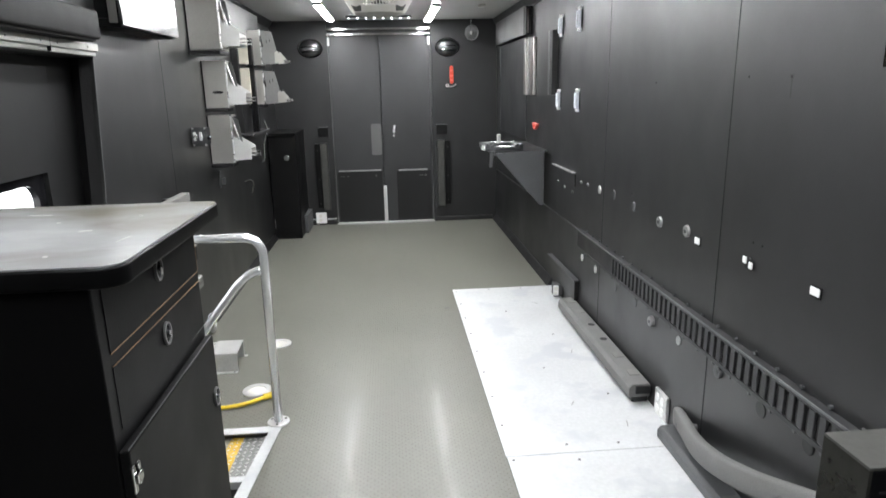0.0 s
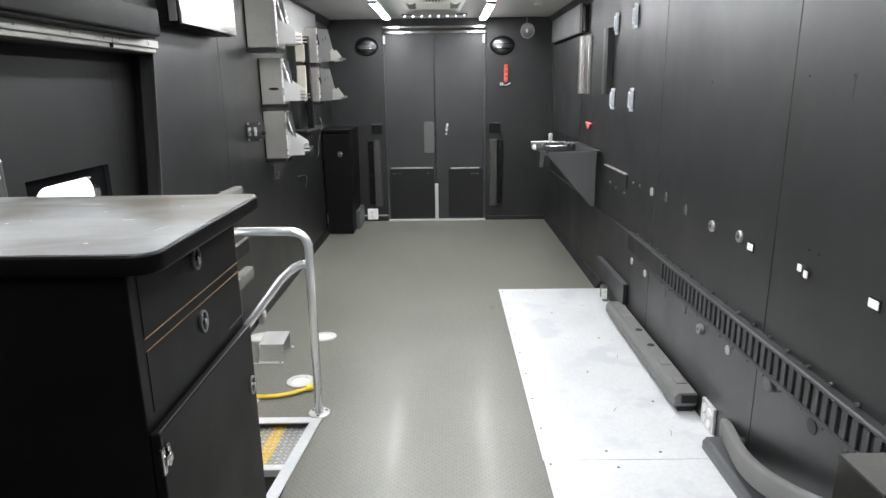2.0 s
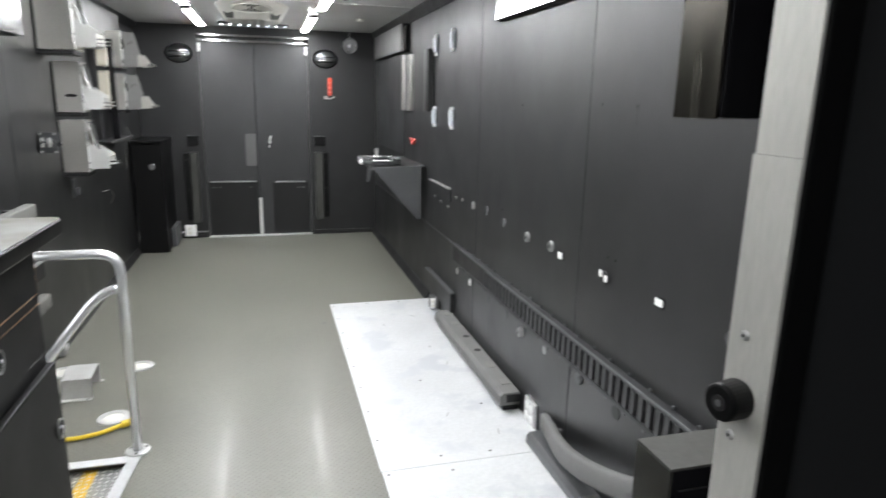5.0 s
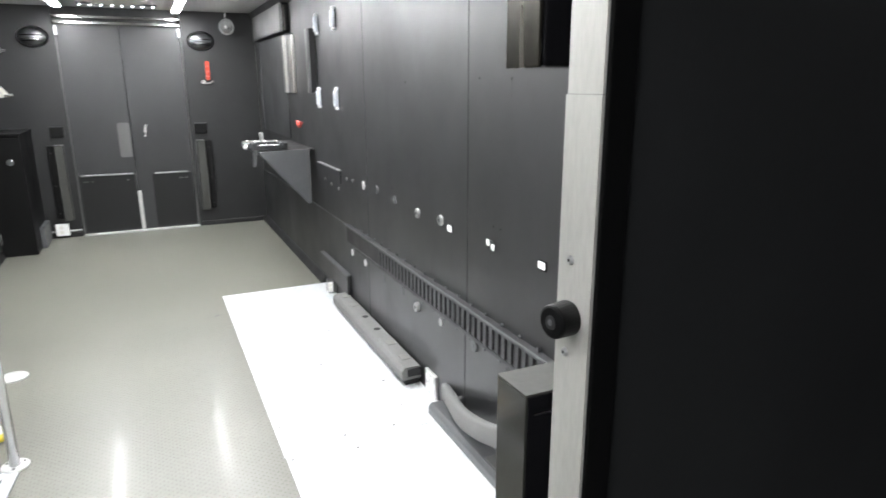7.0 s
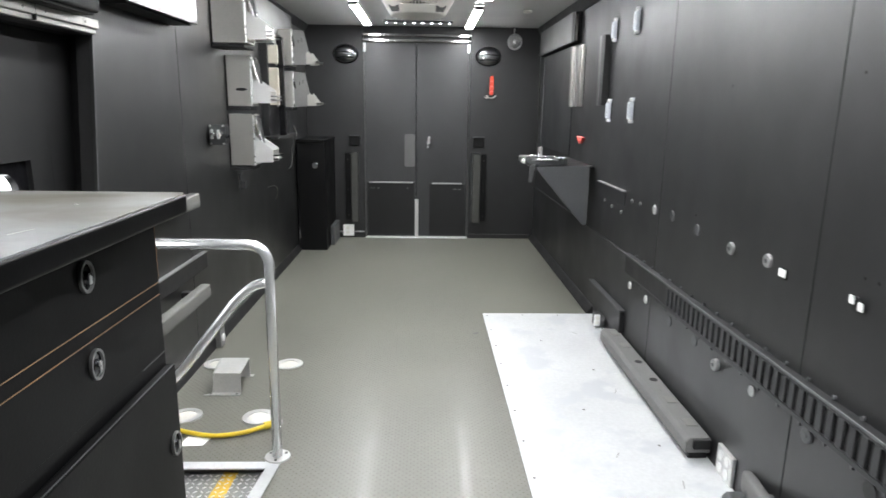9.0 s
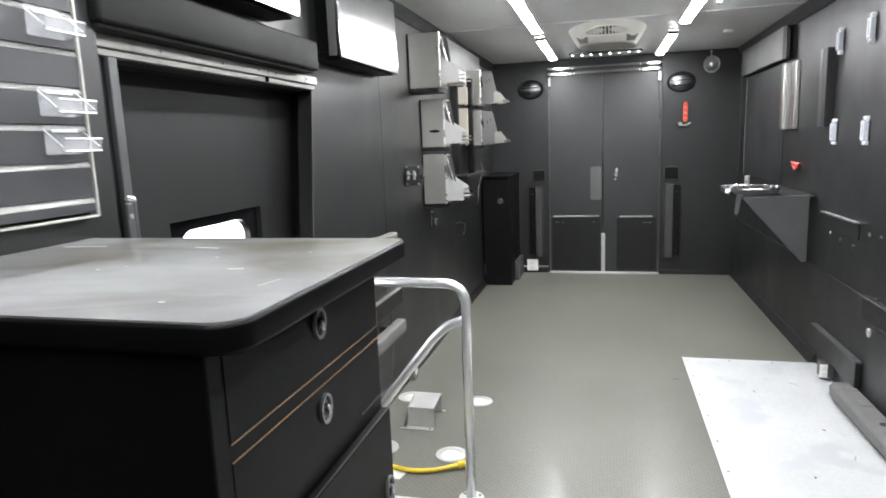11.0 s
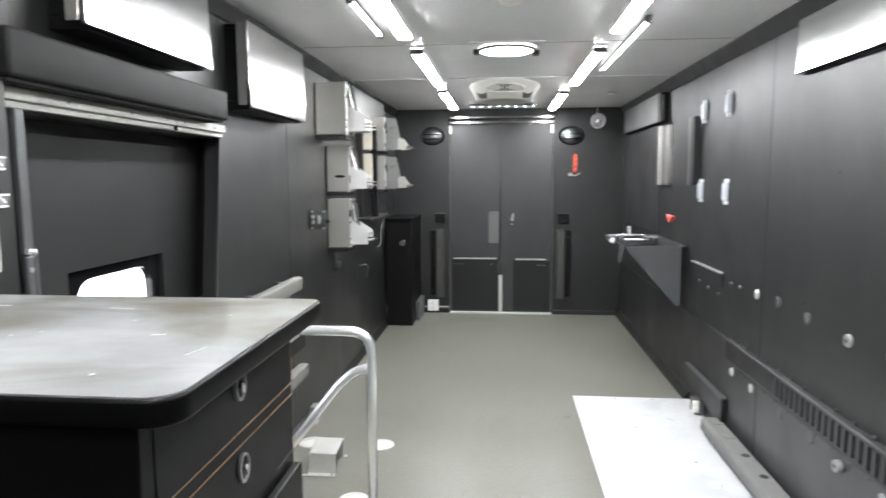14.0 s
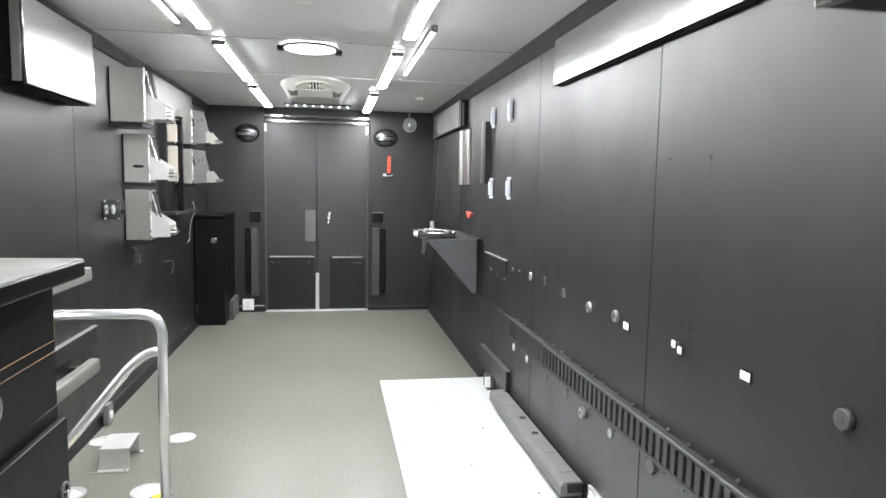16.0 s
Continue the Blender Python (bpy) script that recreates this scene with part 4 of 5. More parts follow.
# shallow black boxes with bright hinge strips
t = thing("flap_box", (EAST, 4.0, 0.80), "shallow black wall flap with a bright hinge strip", "flap")
part("flap", box(EAST - 0.008, 3.745, 0.790, EAST - 0.0005, 4.250, 0.872, 0.002), BLACK_WALL, t)
part("hinge", box(EAST - 0.026, 3.742, 0.8725, EAST - 0.0005, 4.255, 0.881, 0.002), ALU_DULL, t, "bright hinge strip")
for y in (3.82, 3.95, 4.08, 4.2):
    part("screw", rod((EAST - 0.018, y, 0.8798), (EAST - 0.018, y, 0.8825), 0.007, seg=8), GREY_PLASTIC, t)
for y, z in ((4.14, 0.772), (3.98, 0.758), (3.80, 0.752), (3.62, 0.84), (3.49, 0.845)):
    plug("wall_stud", y, z, 0.011, 0.010, DULL_STEEL, "small dark metal stud on the wall")
t = thing("flap_box", (LOWER, 3.90, 0.10), "black wall flap with a worn edge close above the floor", "flap")
part("flap", box(LOWER - 0.028, 3.575, 0.105, LOWER - 0.0005, 4.235, 0.226, 0.004), BLACK_WALL, t)
part("hinge", box(LOWER - 0.034, 3.57, 0.2265, LOWER - 0.0005, 4.24, 0.237, 0.003), GREY_METAL, t, "grey hinge strip")

# outlets on the east wall
t = thing("wall_outlet", (LOWER, 2.315, 0.005), "square metal outlet plate with four white sockets", "outlet")
part("plate", box(LOWER - 0.016, 2.255, 0.006, LOWER - 0.0005, 2.372, 0.120, 0.003), ALU, t)
for y in (2.288, 2.338):
    for z in (0.038, 0.088):
        part("socket", rod((LOWER - 0.021, y, z), (LOWER - 0.0162, y, z), 0.019, seg=18, bevel=0.002), WHITE, t)
t = thing("wall_outlet", (LOWER, 3.97, 0.015), "small white outlet on a metal box by the floor", "outlet")
part("box", box(LOWER - 0.060, 3.93, 0.016, LOWER - 0.0005, 4.005, 0.100, 0.004), DULL_STEEL, t)
part("plate", box(LOWER - 0.070, 3.922, 0.022, LOWER - 0.032, 3.9295, 0.095, 0.003), WHITE, t)
for z in (0.042, 0.074):
    part("socket", rod((LOWER - 0.051, 3.918, z), (LOWER - 0.051, 3.9215, z), 0.013, seg=12), CREAM, t)

# grey foam rail with holes, on the plate
t = thing("foam_rail", (1.03, 3.06, 0.012), "long grey foam rail with holes, lying on the metal plate", "rail")
part("body", prism([(0.985, 0.036), (0.985, 0.082), (1.000, 0.100), (1.078, 0.100), (1.084, 0.094), (1.084, 0.036)], "y", 2.44, 3.66, 0.004), FOAM, t)
part("foot", box(1.005, 2.455, 0.0045, 1.080, 3.65, 0.0355, 0.004), RUBBER, t, "black rubber foot")
for y in (2.97, 3.18):
    part("hole", rod((1.046, y, 0.0985), (1.046, y, 0.1012), 0.019, seg=18), DARK_HOLE, t, "dark drilled hole")
for y in (2.56, 2.76, 3.40, 3.58):
    part("inset", box(1.022, y - 0.03, 0.0995, 1.072, y + 0.03, 0.1035, 0.0015), GREY_PAD, t, "worn pale inset strip")
part("end_block", box(1.012, 2.425, 0.058, 1.080, 2.4395, 0.096, 0.003), RUBBER, t)

t = thing("rubber_kerb", (1.04, 1.6, 0.0), "dark grey rubber kerb along the foot of the wall", "kerb")
part("body", prism([(1.000, 0.0045), (1.000, 0.040), (1.015, 0.056), (1.085, 0.056), (1.085, 0.0045)], "y", 0.9, 2.165, 0.004), GREY_PLASTIC, t)
part("inset", box(1.02, 1.60, 0.0565, 1.075, 1.69, 0.061, 0.0015), FOAM, t, "pale inset strip")
t = thing("curved_pad", (1.05, 1.7, 0.06), "curved grey foam pad bowing out from the wall", "pad")
part("pad", sweep(curve_points([(1.082, 2.16, 0.095), (1.055, 2.04, 0.112), (1.010, 1.86, 0.145), (0.990, 1.68, 0.190), (1.005, 1.50, 0.240), (1.055, 1.33, 0.290), (1.082, 1.22, 0.320)], 8), 0.020, 0.038, 14, flat=True), FOAM, t, smooth=True)
part("stud", rod((1.060, 2.02, 0.125), (1.089, 2.02, 0.125), 0.012, seg=10), DULL_STEEL, t)

# bracket shelf with the folding tray
t = thing("bracket_shelf", (EAST, 4.75, 0.55), "grey metal wall shelf with a triangular end bracket", "shelf")
part("end_bracket", prism([(0.708, 0.932), (0.708, 0.946), (1.058, 0.957), (1.058, 0.562), (1.030, 0.562)], "y", 4.395, 4.412, 0.003), GREY_PAINT, t, "triangular grey sheet bracket")
part("top", box(0.708, 4.4125, 0.942, EAST - 0.010, 5.20, 0.9565, 0.003), BLACK_TRIM, t)
part("end_bracket", prism([(0.760, 0.935), (EAST - 0.012, 0.941), (EAST - 0.012, 0.70), (1.052, 0.70)], "y", 5.17, 5.185, 0.002), GREY_METAL, t)
part("front_lip", box(0.704, 4.42, 0.925, 0.7075, 5.20, 0.958, 0.001), GREY_METAL, t)
t = thing("folding_tray", (0.80, 4.6, 0.961), "bright metal folding tray clamped on the shelf", "tray")
part("tray", ring_prism(rounded(0.642, 4.43, 0.918, 4.80, 0.03), rounded(0.672, 4.462, 0.888, 4.768, 0.02), "z", 0.9615, 0.985), SMOKED, t, "dull chrome tray frame")
part("bed", prism(rounded(0.660, 4.45, 0.900, 4.78, 0.02), "z", 0.9640, 0.9720), DARK_CHROME, t)
part("rail", sweep(corner_path([(0.648, 4.436, 0.991), (0.911, 4.436, 0.991), (0.911, 4.792, 0.991), (0.648, 4.792, 0.991)], 0.03), 0.005, seg=8), CHROME, t, smooth=True)
for x, r in ((0.655, 0.020), (0.690, 0.016), (0.868, 0.016), (0.898, 0.014)):
    part("clamp", rod((x, 4.428, 0.992), (x, 4.470, 1.004), r, r * 0.8, 14, 0.004), SMOKED, t)
part("knob", rod((0.638, 4.46, 0.980), (0.612, 4.46, 0.984), 0.019, 0.014, 16, 0.004), BRIGHT, t, "round chrome knob")
part("post", rod((0.772, 4.66, 0.996), (0.772, 4.66, 1.062), 0.015, seg=12, bevel=0.003), BRIGHT, t, "short chrome post")
part("arm", prism([(0.668, 0.960), (0.700, 0.960), (0.684, 0.845), (0.662, 0.845)], "y", 4.418, 4.428, 0.002), GREY_METAL, t, "dark hanging arm")
t = thing("wall_tag", (EAST, 4.83, 1.08), "faded red triangular tag on the black wall", "tag")
part("tag", prism([(4.745, 1.125), (4.915, 1.130), (4.90, 1.108), (4.845, 1.078), (4.815, 1.078), (4.76, 1.105)], "x", EAST - 0.022, EAST - 0.0005, 0.004), PINK_RED, t)
part("pin", rod((EAST - 0.028, 4.83, 1.108), (EAST - 0.0222, 4.83, 1.108), 0.010, seg=10), RED, t)
t = tagged(part("wall_tab", box(EAST - 0.020, 4.98, 0.68, EAST - 0.0105, 5.02, 0.77, 0.003), GREY_PAD), "small pale tab on the wall under the shelf", "tab")

# metal floor plate, two sheets with screws
t = thing("floor_plate", (0.70, 2.6, 0.0), "large scuffed white aluminium floor plate with screws", "floor plate")
part("sheet", box(0.362, 2.092, 0.0003, EAST - 0.012, 4.215, 0.0042, 0.001, seg=1), PLATE, t)
part("sheet", box(0.366, 0.50, 0.0003, EAST - 0.012, 2.089, 0.0042, 0.001, seg=1), PLATE, t)
sc = part("screw", rod((0, 0, 0.0041), (0, 0, 0.0056), 0.0065, 0.005, seg=8), DULL_STEEL, t)
sc.location = (0.385, 4.16, 0)
spots = [(0.387, 4.16 - 0.262 * i) for i in range(1, 14)] + [(0.62, 4.18), (0.85, 4.18)] + [(0.66, 3.72), (0.86, 3.30), (0.70, 2.86), (0.62, 2.15), (0.83, 2.14), (0.64, 2.04), (0.93, 2.55)]
for x, y in spots:
    s = new("screw", sc.data)
    under(s, t)
    s.location = (x, y, 0)
for x, y, l, a in ((0.90, 3.05, 0.05, 70), (0.74, 2.48, 0.04, 60), (0.92, 2.28, 0.05, 75), (0.88, 3.85, 0.05, -50)):
    m = Matrix.Translation((x, y, 0.0044)) @ Matrix.Rotation(radians(a), 4, "Z")
    b = bmesh.new()
    bmesh.ops.create_cube(b, size=1, matrix=m @ Matrix.Diagonal((l, 0.004, 0.0004, 1)))
    part("scratch", b, ALU_DULL, t)



# ---- west side: recessed entry door ----
door_w = tagged(thing("door_2", (-1.33, 2.13, -0.35), "closed black side door in a deep recess, with a low window", "door"), kind="structure")
DX0, DX1 = -1.362, -1.322
WY0, WY1, WZ0, WZ1 = 1.90, 2.404, 0.62, 1.131
slab = bmesh.new()
box(DX0, 1.60, -0.35, DX1, WY0, 1.60, bm=slab)
box(DX0, WY1, -0.35, DX1, 2.52, 1.60, bm=slab)
prism([(2.5205, -0.35), (2.526, -0.35), (2.741, 1.60), (2.5205, 1.60)], "x", DX0, DX1, bm=slab)
box(DX0, WY0, WZ1, DX1, WY1, 1.60, bm=slab)
box(DX0, WY0, -0.35, DX1, WY1, WZ0, bm=slab)
leaf = part("door_leaf", slab, SIDE_DOOR, door_w)
part("lining", block8([(WEST - 0.061, 2.400, -0.35), (WEST - 0.061, 2.90, -0.35), (DX0, 2.90, -0.35), (DX0, 2.527, -0.35)], [(WEST - 0.061, 2.690, 1.60), (WEST - 0.061, 2.90, 1.60), (DX0, 2.90, 1.60), (DX0, 2.742, 1.60)]), BLACK_TRIM, door_w)
part("lining", box(DX1 + 0.001, 1.604, 1.553, WEST - 0.061, 2.669, 1.60), BLACK_TRIM, door_w)
part("lining", box(DX0, 1.54, -0.35, WEST - 0.061, 1.604, 1.60), BLACK_TRIM, door_w)
win = part("window_frame", ring_prism(rounded(WY0 + 0.001, WZ0 + 0.001, WY1 - 0.001, WZ1 - 0.001, 0.01, 6), rounded(WY0 + 0.055, WZ0 + 0.06, WY1 - 0.050, WZ1 - 0.035, 0.07, 6), "x", DX0 - 0.005, DX0 + 0.022), BLACK_GLOSS, leaf, "black rubber window frame with rounded corners")
pane = part("pane", box(DX0 - 0.002, WY0 + 0.045, WZ0 + 0.05, DX0 + 0.002, WY1 - 0.04, WZ1 - 0.028), GLASS, win, "clear glass")
pane.visible_shadow = False
structure("backdrop", box(-2.6, 0.0, -0.5, -2.58, 9.0, 3.0), DAY, "bright overcast daylight outside the window")

t = thing("door_trim", (WEST, 2.1, 1.555), "dull aluminium trim round the side door recess", "trim")
part("head", box(WEST + 0.0005, 1.535, 1.572, WEST + 0.024, 2.650, 1.6015, 0.003), EDGE, t)
part("head_lip", box(WEST + 0.0005, 1.535, 1.5555, WEST + 0.012, 2.650, 1.5715, 0.002), EDGE, t)
part("upright", box(WEST + 0.0005, 1.578, 0.0, WEST + 0.016, 1.606, 1.5550, 0.003), GREY_METAL, t)
part("joint", box(WEST + 0.012, 2.279, 1.5560, WEST + 0.0244, 2.281, 1.6012), DARK_HOLE, t, "fine joint in the trim")
for y in (1.75, 2.02, 2.22, 2.33, 2.56):
    part("screw", rod((WEST + 0.0242, y, 1.587), (WEST + 0.0255, y, 1.587), 0.004, seg=8), DULL_STEEL, t)
post = part("hinge_post", box(WEST + 0.0165, 1.566, 0.70, WEST + 0.030, 1.588, 1.222, 0.004), GREY_METAL, t, "dull grey hinge post")
part("post_edge", box(WEST + 0.0165, 1.5882, 0.70, WEST + 0.031, 1.6000, 1.226, 0.005), GREY_METAL, post)
part("cap", rod((WEST + 0.024, 1.571, 1.232), (WEST + 0.024, 1.597, 1.228), 0.0075, 0.0085, 14, 0.003), BRIGHT, post, "bright rounded cap")
part("bolt", rod((WEST + 0.0302, 1.574, 1.190), (WEST + 0.0335, 1.574, 1.190), 0.0060, seg=10), BRIGHT, post)
t = thing("padded_header", (WEST, 2.02, 1.61), "thick black padded vinyl header over the side door", "padding")
part("pad", box(WEST + 0.0005, 1.483, 1.6095, -1.108, 2.531, 1.714, 0.010, seg=3), VINYL, t, smooth=True)
part("end_panel", box(WEST + 0.004, 2.5312, 1.612, -1.118, 2.534, 1.702, 0.0012, seg=1), VINYL, t)
# solid dark strip puts the gap's shade in as colour
part("shade_strip", box(WEST + 0.0005, 1.492, 1.6020, -1.124, 2.515, 1.6092), DARK_HOLE, t, "dark strip painting the shade in the gap under the padding")

flap_locker("overhead_locker", -1.092, 1.700, 2.362, 1.764, 2.008, "brushed stainless overhead locker above the side door", 1, lean=0.009)
flap_locker("overhead_locker", -1.092, 2.692, 3.390, 1.676, 2.010, "tall brushed stainless overhead locker on a black frame", 1, lean=0.009)
t = thing("wall_panel", (WEST, 5.15, 1.81), "grey sheet metal panel high on the wall", "panel")
part("sheet", box(-1.135, 4.57, 1.815, -1.12, 5.71, 2.025, 0.003), DULL_STEEL, t)
part("frame", box(WEST + 0.0005, 4.62, 1.83, -1.136, 5.66, 2.01, 0.003), BLACK_TRIM, t)


def steel_bin(y0, y1, z0, z1, depth, reach, slot=False, wide=False):
    """A wall bin: a steel body, a leaning flap with a side cheek, end brackets with pins."""
    t = thing("steel_bin", (WEST, (y0 + y1) / 2, z0), "stainless wall bin with a leaning flap and " + ("an oval side slot" if slot else "pale brackets"), "bin", "stainless bins on the wall")
    x1 = WEST + depth
    body = bmesh.new()
    box(WEST + 0.008, y0, z0, x1, y0 + 0.012, z1, 0.002, bm=body)
    box(WEST + 0.008, y1 - 0.012, z0, x1, y1, z1, 0.002, bm=body)
    box(WEST + 0.008, y0 + 0.0125, z0, x1, y1 - 0.0125, z0 + 0.012, 0.002, bm=body)
    box(WEST + 0.008, y0 + 0.0125, z0 + 0.0125, WEST + 0.016, y1 - 0.0125, z1, 0.001, bm=body)
    box(WEST + 0.008, y0 + 0.0125, z1 - 0.012, x1 - 0.02, y1 - 0.0125, z1 - 0.0005, 0.001, bm=body)
    part("body", body, SATIN, t)
    part("wall_strip", box(WEST + 0.0005, y0 - 0.001, z0 + 0.002, WEST + 0.0075, y1 - 0.006, z1 - 0.002), BLACK_CAB, t)
    part("under_block", box(WEST + 0.0005, y0 - 0.006, z0 - 0.026, x1 - 0.006, y1 - 0.01, z0 - 0.004, 0.003), BLACK_TRIM, t, "black block under the bin")
    part("lip", box(x1 + 0.0005, y0 - 0.004, z0 - 0.003, x1 + 0.008, y0 + 0.016, z1 + 0.003, 0.002), BRIGHT, t, "bright folded lip")
    hgt = z1 - z0
    f = 0.062 if wide else 0.026
    part("flap", prism([(x1 + 0.009, z1 - 0.01), (x1 + 0.014, z1 - 0.01), (x1 + 0.034, z0 + hgt * 0.52), (x1 + 0.029, z0 + hgt * 0.52)], "y", y0 + 0.03, y1 - 0.02), STEEL, t, "leaning steel flap")
    if wide:
        sheet = [(x1 + 0.009, z1 - 0.004), (x1 + 0.092, z1 - 0.012), (x1 + 0.124, z0 + hgt * 0.42), (x1 + 0.106, z0 + hgt * 0.34), (x1 + 0.106, z0 + hgt * 0.02), (x1 + 0.009, z0)]
        c = part("cheek", prism(sheet, "y", y0 + 0.004, y0 + 0.009), LOCKER_GREY, t, "dull grey steel cheek")
        part("gap", prism([(x1 + 0.0095, z1 - hgt * 0.10), (x1 + 0.0095, z0 + hgt * 0.52), (x1 + 0.024, z0 + hgt * 0.52)], "y", y0 + 0.0025, y0 + 0.0038), DARK_HOLE, c, "dark gap beside the cheek")
        for dx, fz in ((0.052, 0.66), (0.076, 0.70)):
            part("slot", box(x1 + dx - 0.002, y0 + 0.0025, z0 + hgt * fz - 0.012, x1 + dx + 0.002, y0 + 0.0038, z0 + hgt * fz + 0.012), DARK_HOLE, c)
    else:
        lean = [(x1 + 0.018, z1 - 0.012), (x1 + 0.018 + f, z1 - 0.03), (x1 + 0.036 + f, z0 + hgt * 0.44), (x1 + 0.034, z0 + hgt * 0.48)]
        part("cheek", prism(lean, "y", y0 + 0.030, y0 + 0.034), DULL_STEEL, t, "grey steel cheek")
        part("strut", sweep([(x1 + 0.012, y0 + 0.024, z1 - 0.03), (x1 + 0.050, y0 + 0.024, z0 + hgt * 0.42)], 0.0045, 0.0045, 6), BRIGHT, t, "thin bright strut")
    for y in (y0 + 0.004, y1 - 0.012):
        if wide:
            shape = [(x1 + 0.107, z0 + hgt * 0.03), (x1 + 0.107, z0 + hgt * 0.335), (x1 + 0.125, z0 + hgt * 0.40), (x1 + reach + 0.006, z0 + hgt * 0.13), (x1 + reach + 0.006, z0 + hgt * 0.05)]
        else:
            shape = [(x1 + 0.0085, z0 + hgt * 0.06), (x1 + 0.0085, z0 + hgt * 0.575), (x1 + 0.020, z0 + hgt * 0.54), (x1 + reach, z0 + hgt * 0.33), (x1 + reach, z0 + hgt * 0.065)]
        b = part("bracket", prism(shape, "y", y, y + 0.005), SATIN if wide else WHITE_SHEET, t, "pale sheet bracket with a slanted edge")
        for dz in ((0.08, 0.115) if wide else (0.13, 0.20)):
            part("pin", rod((x1 + reach - 0.002, y + 0.004, z0 + hgt * dz), (x1 + reach + 0.030, y + 0.004, z0 + hgt * dz), 0.005, seg=8), CHROME, b, "chrome pin")
    part("trough", prism([(x1 + 0.0085, z0 + hgt * 0.10), (x1 + 0.0085, z0 + hgt * 0.13), (x1 + reach - 0.004, z0 + hgt * 0.14), (x1 + reach - 0.004, z0 + hgt * (0.12 if wide else 0.30)), (x1 + reach - 0.001, z0 + hgt * (0.12 if wide else 0.30)), (x1 + reach - 0.001, z0 + hgt * 0.10)], "y", y0 + 0.0125, y1 - 0.0125), SATIN, t)
    if slot:
        part("slot", prism(oval(WEST + depth * 0.62, z0 + hgt * 0.33, 0.034, 0.009, 20), "y", y0 - 0.0012, y0 + 0.001), DARK_HOLE, t, "dark oval slot")
    return t


steel_bin(3.93, 4.13, 1.652, 1.955, 0.185, 0.115)
steel_bin(4.14, 4.30, 1.312, 1.600, 0.145, 0.115, True)
steel_bin(4.14, 4.30, 0.960, 1.265, 0.145, 0.115)
steel_bin(5.20, 5.38, 1.612, 1.870, 0.176, 0.172, wide=True)
steel_bin(5.20, 5.38, 1.308, 1.570, 0.176, 0.172, wide=True)
for z0, z1 in ((1.610, 1.735), (1.320, 1.580)):
    tagged(part("tan_board", box(-1.146, 4.98, z0, -1.079, 5.00, z1, 0.003), TAN), "narrow tan board standing out from the black wall", "board", "tan boards between the bins")
part_board = part("mounting_board", box(WEST + 0.0005, 4.95, 1.085, -1.147, 5.60, 1.80, 0.003), BLACK_TRIM)
tagged(part_board, "black mounting board behind the wall bins", "board")
tagged(part("upright_post", box(-1.104, 5.06, 1.10, -1.058, 5.10, 1.80, 0.004), BLACK_GLOSS), "glossy black upright between the wall bins", "post")

# twin connector box
t = thing("connector_box", (WEST, 3.83, 1.10), "small grey wall box with two chrome connectors", "connector")
part("box", box(WEST + 0.0005, 3.788, 1.108, -1.112, 3.872, 1.208, 0.005), BLACK_TRIM, t)
part("plate", box(WEST + 0.004, 3.780, 1.102, -1.108, 3.7875, 1.214, 0.002), SMOKED, t, "dark chrome face plate")
for x in (WEST + 0.014, -1.118):
    for z in (1.110, 1.206):
        part("bolt", rod((x, 3.774, z), (x, 3.7798, z), 0.006, seg=8), BRIGHT, t)
for x in (-1.172, -1.138):
    c = part("connector", rod((x, 3.760, 1.160), (x, 3.7798, 1.160), 0.014, 0.017, 18, 0.003), CHROME, t, "round chrome connector")
    part("barrel", box(x - 0.008, 3.752, 1.136, x + 0.008, 3.7595, 1.186, 0.003), BRIGHT, c)
part("knob", rod((-1.1075, 3.790, 1.150), (-1.088, 3.786, 1.150), 0.013, 0.010, 14, 0.003), DARK_CHROME, t, "dark side knob")

t = thing("wall_outlet", (WEST, 4.31, 0.79), "small dull grey outlet on the black wall", "outlet")
part("plate", box(WEST + 0.0005, 4.275, 0.785, WEST + 0.014, 4.345, 0.895, 0.003), GREY_METAL, t)
part("plug", box(WEST + 0.0145, 4.29, 0.80, WEST + 0.040, 4.33, 0.845, 0.005), GREY_PLASTIC, t)
t = thing("wall_outlet", (WEST, 3.62, 0.005), "small metal outlet box by the floor trim", "outlet")
part("box", box(WEST + 0.031, 3.585, 0.006, WEST + 0.062, 3.655, 0.115, 0.004), ALU_DULL, t)
part("socket", rod((WEST + 0.0622, 3.62, 0.055), (WEST + 0.067, 3.62, 0.055), 0.022, seg=16), WHITE, t)
t = thing("wall_outlet", (WEST, 5.42, 1.22), "small grey outlet below the wall bins", "outlet")
part("plate", box(WEST + 0.0005, 5.39, 1.18, WEST + 0.014, 5.45, 1.27, 0.003), GREY_PAD, t)


def padded_rail(y0, y1, z0, z1, x1, label):
    t = thing("padded_rail", (WEST, (y0 + y1) / 2, z0), label, "rail", "pale padded rails")
    part("pad", box(x1 - 0.05, y0, z0, x1, y1, z1, 0.010, seg=3), GREY_PAD, t, smooth=True)
    for y in (y0 + 0.12, y1 - 0.10):
        part("standoff", box(WEST + 0.0005, y - 0.02, z0 + 0.015, x1 - 0.0505, y + 0.02, z1 - 0.015, 0.003), BLACK_TRIM, t)


